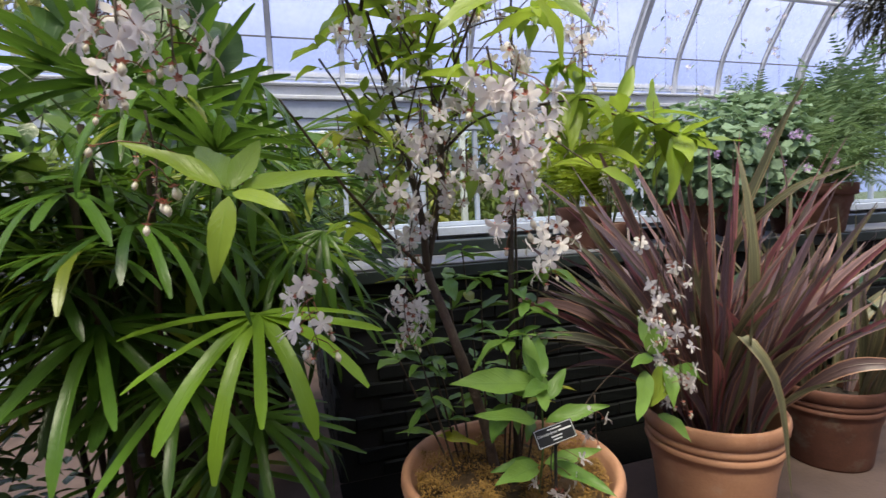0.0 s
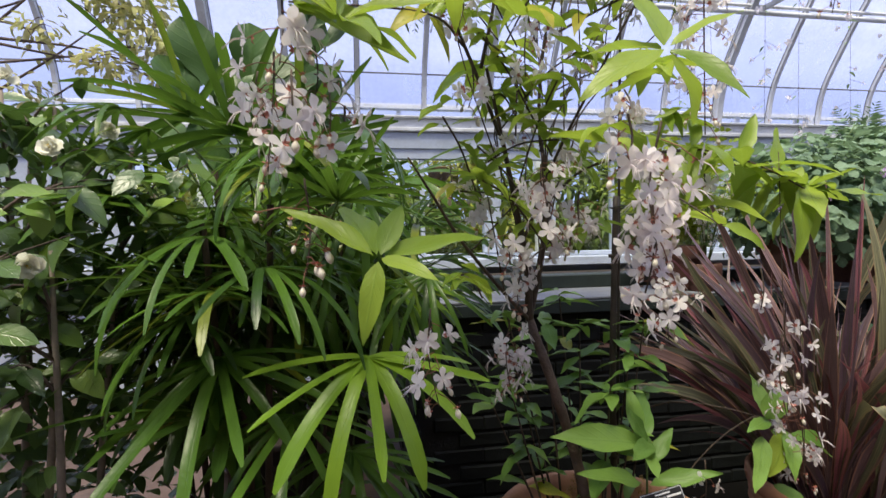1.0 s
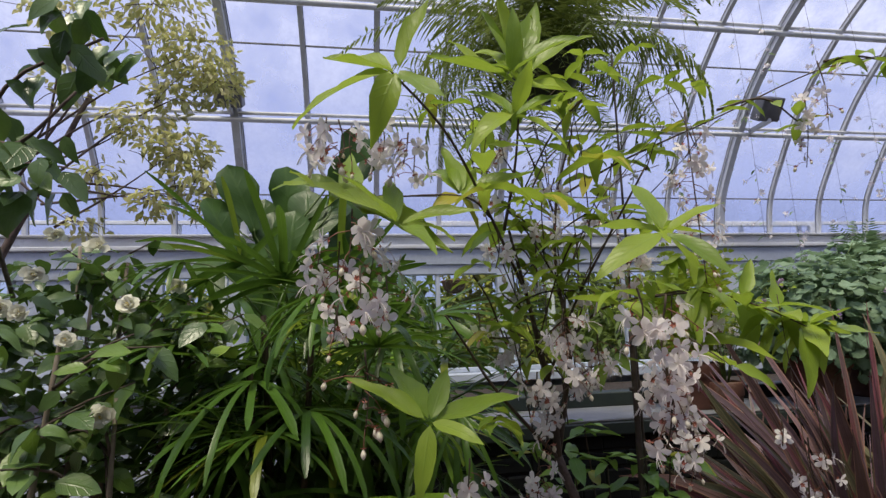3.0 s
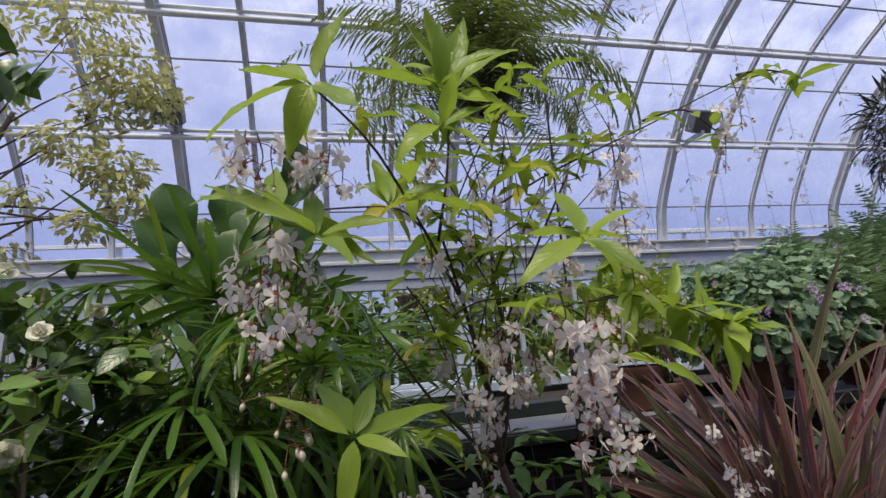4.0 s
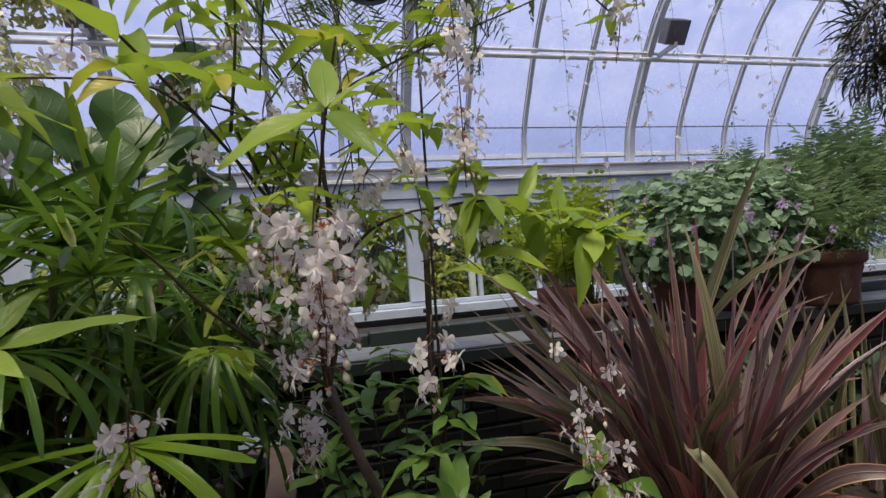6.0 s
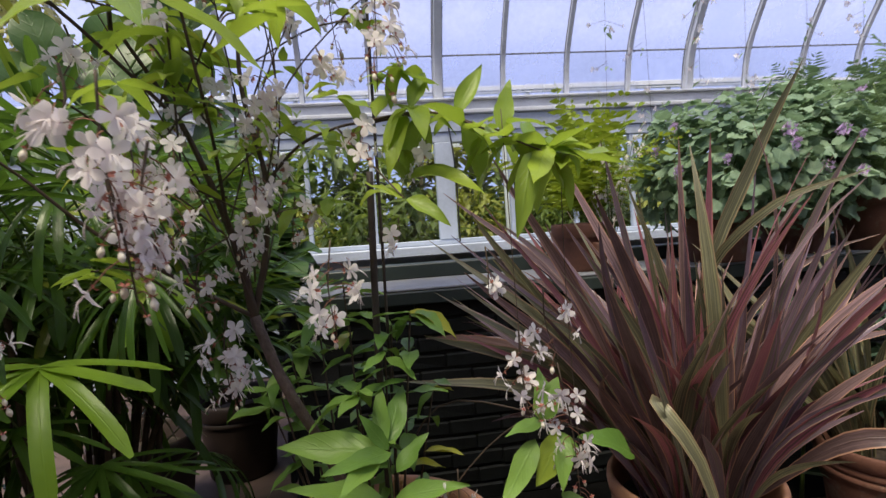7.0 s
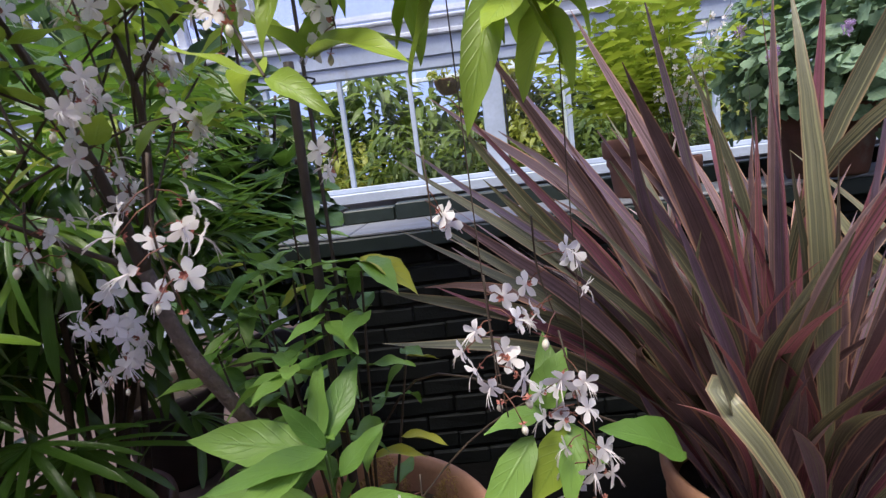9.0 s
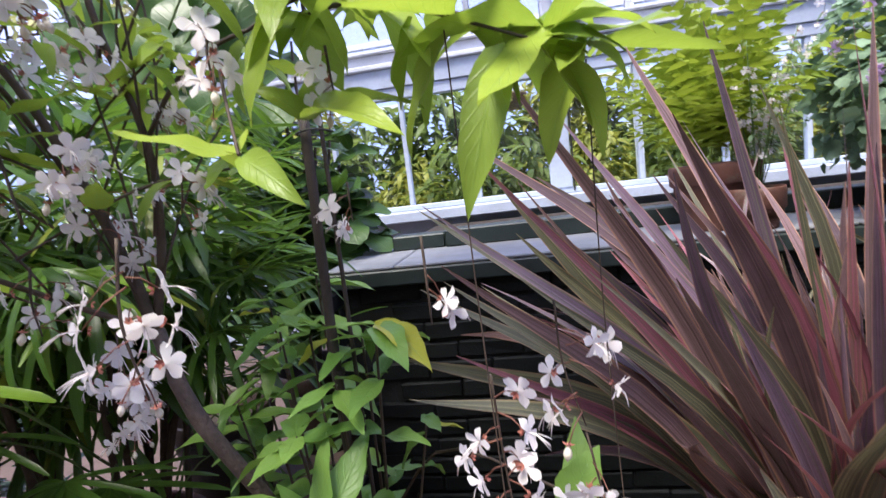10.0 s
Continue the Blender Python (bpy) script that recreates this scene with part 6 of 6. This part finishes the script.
for i in range(70):
    a, z = i * 2.4, rng.uniform(0.15, 0.66)
    s = Vector((2.05 + rng.uniform(-0.35, 0.5), 1.65 + rng.uniform(-0.1, 0.12), z))
    put("leaf", rng.choice(CAB_LEAF), cab, frame_of(s, way_of(a, rng.uniform(-0.2, 0.8)), (0, 0, 1), rng.uniform(0.7, 1.1)))
for i in range(6):
    b = Vector((1.85 + 0.12 * i, 1.68, 0))
    tube("stem", [b, b + Vector((0.02, 0, 0.3)), b + Vector((0, -0.03, 0.7))], 0.008, 0.005, GREENSTEM, cab, 5, 6)

# trailing strings with small pale flowers hanging from the vault
TINY = [flower_data(0.014, random.Random(300 + k)).mesh("blossom", [PETAL, CALYX]) for k in range(3)]
SMALL_LEAF = leaf_set("leaf", SAGE, 3, 0.04, 0.018, "lance", (0.1, 0.4), (0.05, 0.2), 0.02, 3, 88)
for k, (x, y, z0, z1) in enumerate(((2.2, 2.5, 3.9, 1.75), (2.62, 2.7, 3.85, 1.6), (3.05, 2.75, 3.8, 1.8), (2.0, 2.7, 3.9, 1.55), (3.6, 2.9, 3.75, 1.9), (1.75, 2.6, 3.95, 1.7), (4.2, 2.9, 3.7, 2.0))):
    z0 = vault_z(y) + 0.004
    vine = thing("trailing_vine", "thin hanging vine with a few pale pink flowers", "vine", "trailing vines", at=(x, y, z1))
    tube("stem", [(x, y, z0), (x + 0.02, y, (z0 + z1) / 2), (x + rng.uniform(-0.06, 0.06), y, z1)], 0.0011, 0.0008, TWIG, vine, 4, 8)
    for j in range(16):
        zz = z1 + (z0 - z1) * 0.75 * rng.random() ** 1.4
        a = rng.uniform(0, 6.283)
        p = Vector((x + math.cos(a) * rng.uniform(0.02, 0.1), y + math.sin(a) * 0.05, zz))
        tube("stem", [(x + 0.01, y, zz + 0.03), p], 0.001, 0.0008, TWIG, vine, 3, 2)
        put("blossom", rng.choice(TINY), vine, frame_of(p, (math.cos(a), math.sin(a) - 0.5, -0.3), (0, 0, 1), rng.uniform(1.0, 1.8)))
        put("leaf", rng.choice(SMALL_LEAF), vine, frame_of((x + 0.01, y, zz), way_of(a + 1.5, -0.3), (0, 0, 1), rng.uniform(0.8, 1.5)))

spike_plant = thing("white_spike_plant", "small plant with fuzzy grey-white flower spikes beside the geranium", "flowering plant", at=(1.43, 1.98, 0.87))
bench_pot(1.43, 2.0, 0.08, 0.12)
for k in range(13):
    a = rng.uniform(0, 6.283)
    b, t = Vector((1.43, 1.98, 0.95)), Vector((1.43 + math.cos(a) * rng.uniform(0.03, 0.14), 1.95 + math.sin(a) * 0.1, rng.uniform(1.2, 1.45)))
    tube("stem", [b, b.lerp(t, 0.5), t], 0.002, 0.0012, GREENSTEM, spike_plant, 4, 4)
    for j in range(16):
        p = b.lerp(t, rng.uniform(0.45, 1.0))
        d = way_of(rng.uniform(0, 6.283), rng.uniform(-0.2, 0.6))
        if j % 3:
            put("blossom", rng.choice(TINY), spike_plant, frame_of(p + d * 0.012, d, (0, 0, 1), rng.uniform(0.5, 0.9)))
        else:
            put("leaf", rng.choice(SMALL_LEAF), spike_plant, frame_of(p, d, (0, 0, 1), rng.uniform(0.7, 1.2)))

# ---- beyond the window: the next house ----
nx = thing("shrub_border", "border of mixed green shrubs seen through the wall windows", "shrubs", at=(1.5, 5.3, 0))
NX_LEAF = leaf_set("leaf", FERN, 4, 0.13, 0.045, "lance", (0.1, 0.5), (0.05, 0.3), 0.05, 4, 63)
NX_OLIVE = leaf_set("leaf", OLIVE, 4, 0.1, 0.045, "lance", (0.1, 0.5), (0.05, 0.3), 0.05, 4, 64)
for j in range(14):
    bush(nx, NX_LEAF if j % 3 else NX_OLIVE, (-2.2 + j * 0.62, 5.2 + rng.uniform(-0.4, 0.4), rng.uniform(0.6, 1.0)), (0.55, 0.5, rng.uniform(0.75, 0.95)), 700, 0, 120 + j, (0.9, 1.7), 0.2)
for j in range(12):
    bush(nx, NX_OLIVE if j % 4 == 1 else NX_LEAF, (-2.4 + j * 0.75, 6.4, 1.15 + 0.3 * (j % 2)), (0.62, 0.4, 1.2), 620, 0, 160 + j, (1.6, 2.8), 0.1)
house = thing("next_house_frame", "white glazing frame of the neighbouring greenhouse", "greenhouse frame", kind="structure")
for i in range(14):
    x = XA + 0.6 + i * 1.1
    box("post", (x - 0.03, 7.2, 0.05), (x + 0.03, 7.26, 3.0), FRAME, house, 0.004)
for z in (0.9, 1.55, 2.2, 2.94):
    box("rail", (XA + 0.1, 7.14, z), (XB - 0.1, 7.196, z + 0.05), FRAME, house, 0.004)
for x in (-1.5, 1.8, 5.1):
    box("post", (x - 0.03, 4.97, 0.05), (x + 0.03, 5.03, 2.4), FRAME, house, 0.004)
box("beam", (-1.6, 4.975, 2.402), (5.2, 5.025, 2.45), FRAME, house, 0.004)
COIR = plain("brown_coir", (0.1, 0.05, 0.03), (0.26, 0.15, 0.08), 0.95, 20, 120, 0.8)
BK3 = Vector((0.76, 5.0, 1.811))
basket3 = hanging_bowl(BK3, 0.13, COIR, "brown coir hanging basket with sparse leaves beyond the window", 2.41)
bush(basket3, NX_OLIVE, BK3 + Vector((0, 0, 0.05)), (0.2, 0.2, 0.12), 60, 60, 71, (0.6, 1.0), 0.2)
far_floor = box("floor_beyond", (XA, 4.3, -0.02), (XB, 7.5, 0.05), SOIL, None, 0)
tagged(far_floor, "dark planted ground beyond the wall windows", "ground", kind="structure")

# ---- bricks of the low wall ----
brick_mes = []
for s in range(5):
    rr = random.Random(400 + s)
    bm = bmesh.new()
    bmesh.ops.create_cube(bm, size=1)
    bmesh.ops.scale(bm, vec=(0.2062, 0.02, 0.058), verts=bm.verts)
    for v in bm.verts:
        v.co += Vector((rr.uniform(-.003, .003), rr.uniform(-.003, .003), rr.uniform(-.003, .003)))
    bmesh.ops.bevel(bm, geom=bm.edges, offset=0.006, segments=1, affect="EDGES")
    brick_mes.append(bm_mesh("brick", bm, BRICKM))
rest = Bag()
rr = random.Random(5)
for row in range(12):
    z = 0.033 + row * 0.0672
    for col in range(1, 22):
        x = col * 0.207 + (0.1035 if row % 2 else 0)
        if x < BENCH_X + 0.09:
            continue
        m = Matrix.Translation((x, 1.982 + rr.uniform(-0.003, 0.003), z)) @ pose(0, 0, 0, rr.uniform(-1, 1), rr.uniform(-0.6, 0.6), rr.uniform(-1, 1))
        if -0.35 < x < 1.9 or (row > 6 and x < 2.6):
            put("brick", brick_mes[rr.randrange(5)], low_wall, m)
        else:
            me = brick_mes[rr.randrange(5)]
            rest.add([tuple(v.co) for v in me.vertices], [tuple(p.vertices) for p in me.polygons], m)
for row in range(12):
    for col in range(10):
        m = Matrix.Translation((BENCH_X + 0.006 + rr.uniform(-0.003, 0.003), 2.075 + col * 0.207 - (0.1035 if row % 2 else 0), 0.033 + row * 0.0672)) @ pose(0, 0, 0, 0, 0, 90)
        me = brick_mes[rr.randrange(5)]
        rest.add([tuple(v.co) for v in me.vertices], [tuple(p.vertices) for p in me.polygons], m)
ob = put("brick_courses", rest.mesh("brick_courses", BRICKM, False), low_wall)
ob["kind"] = "stuff"
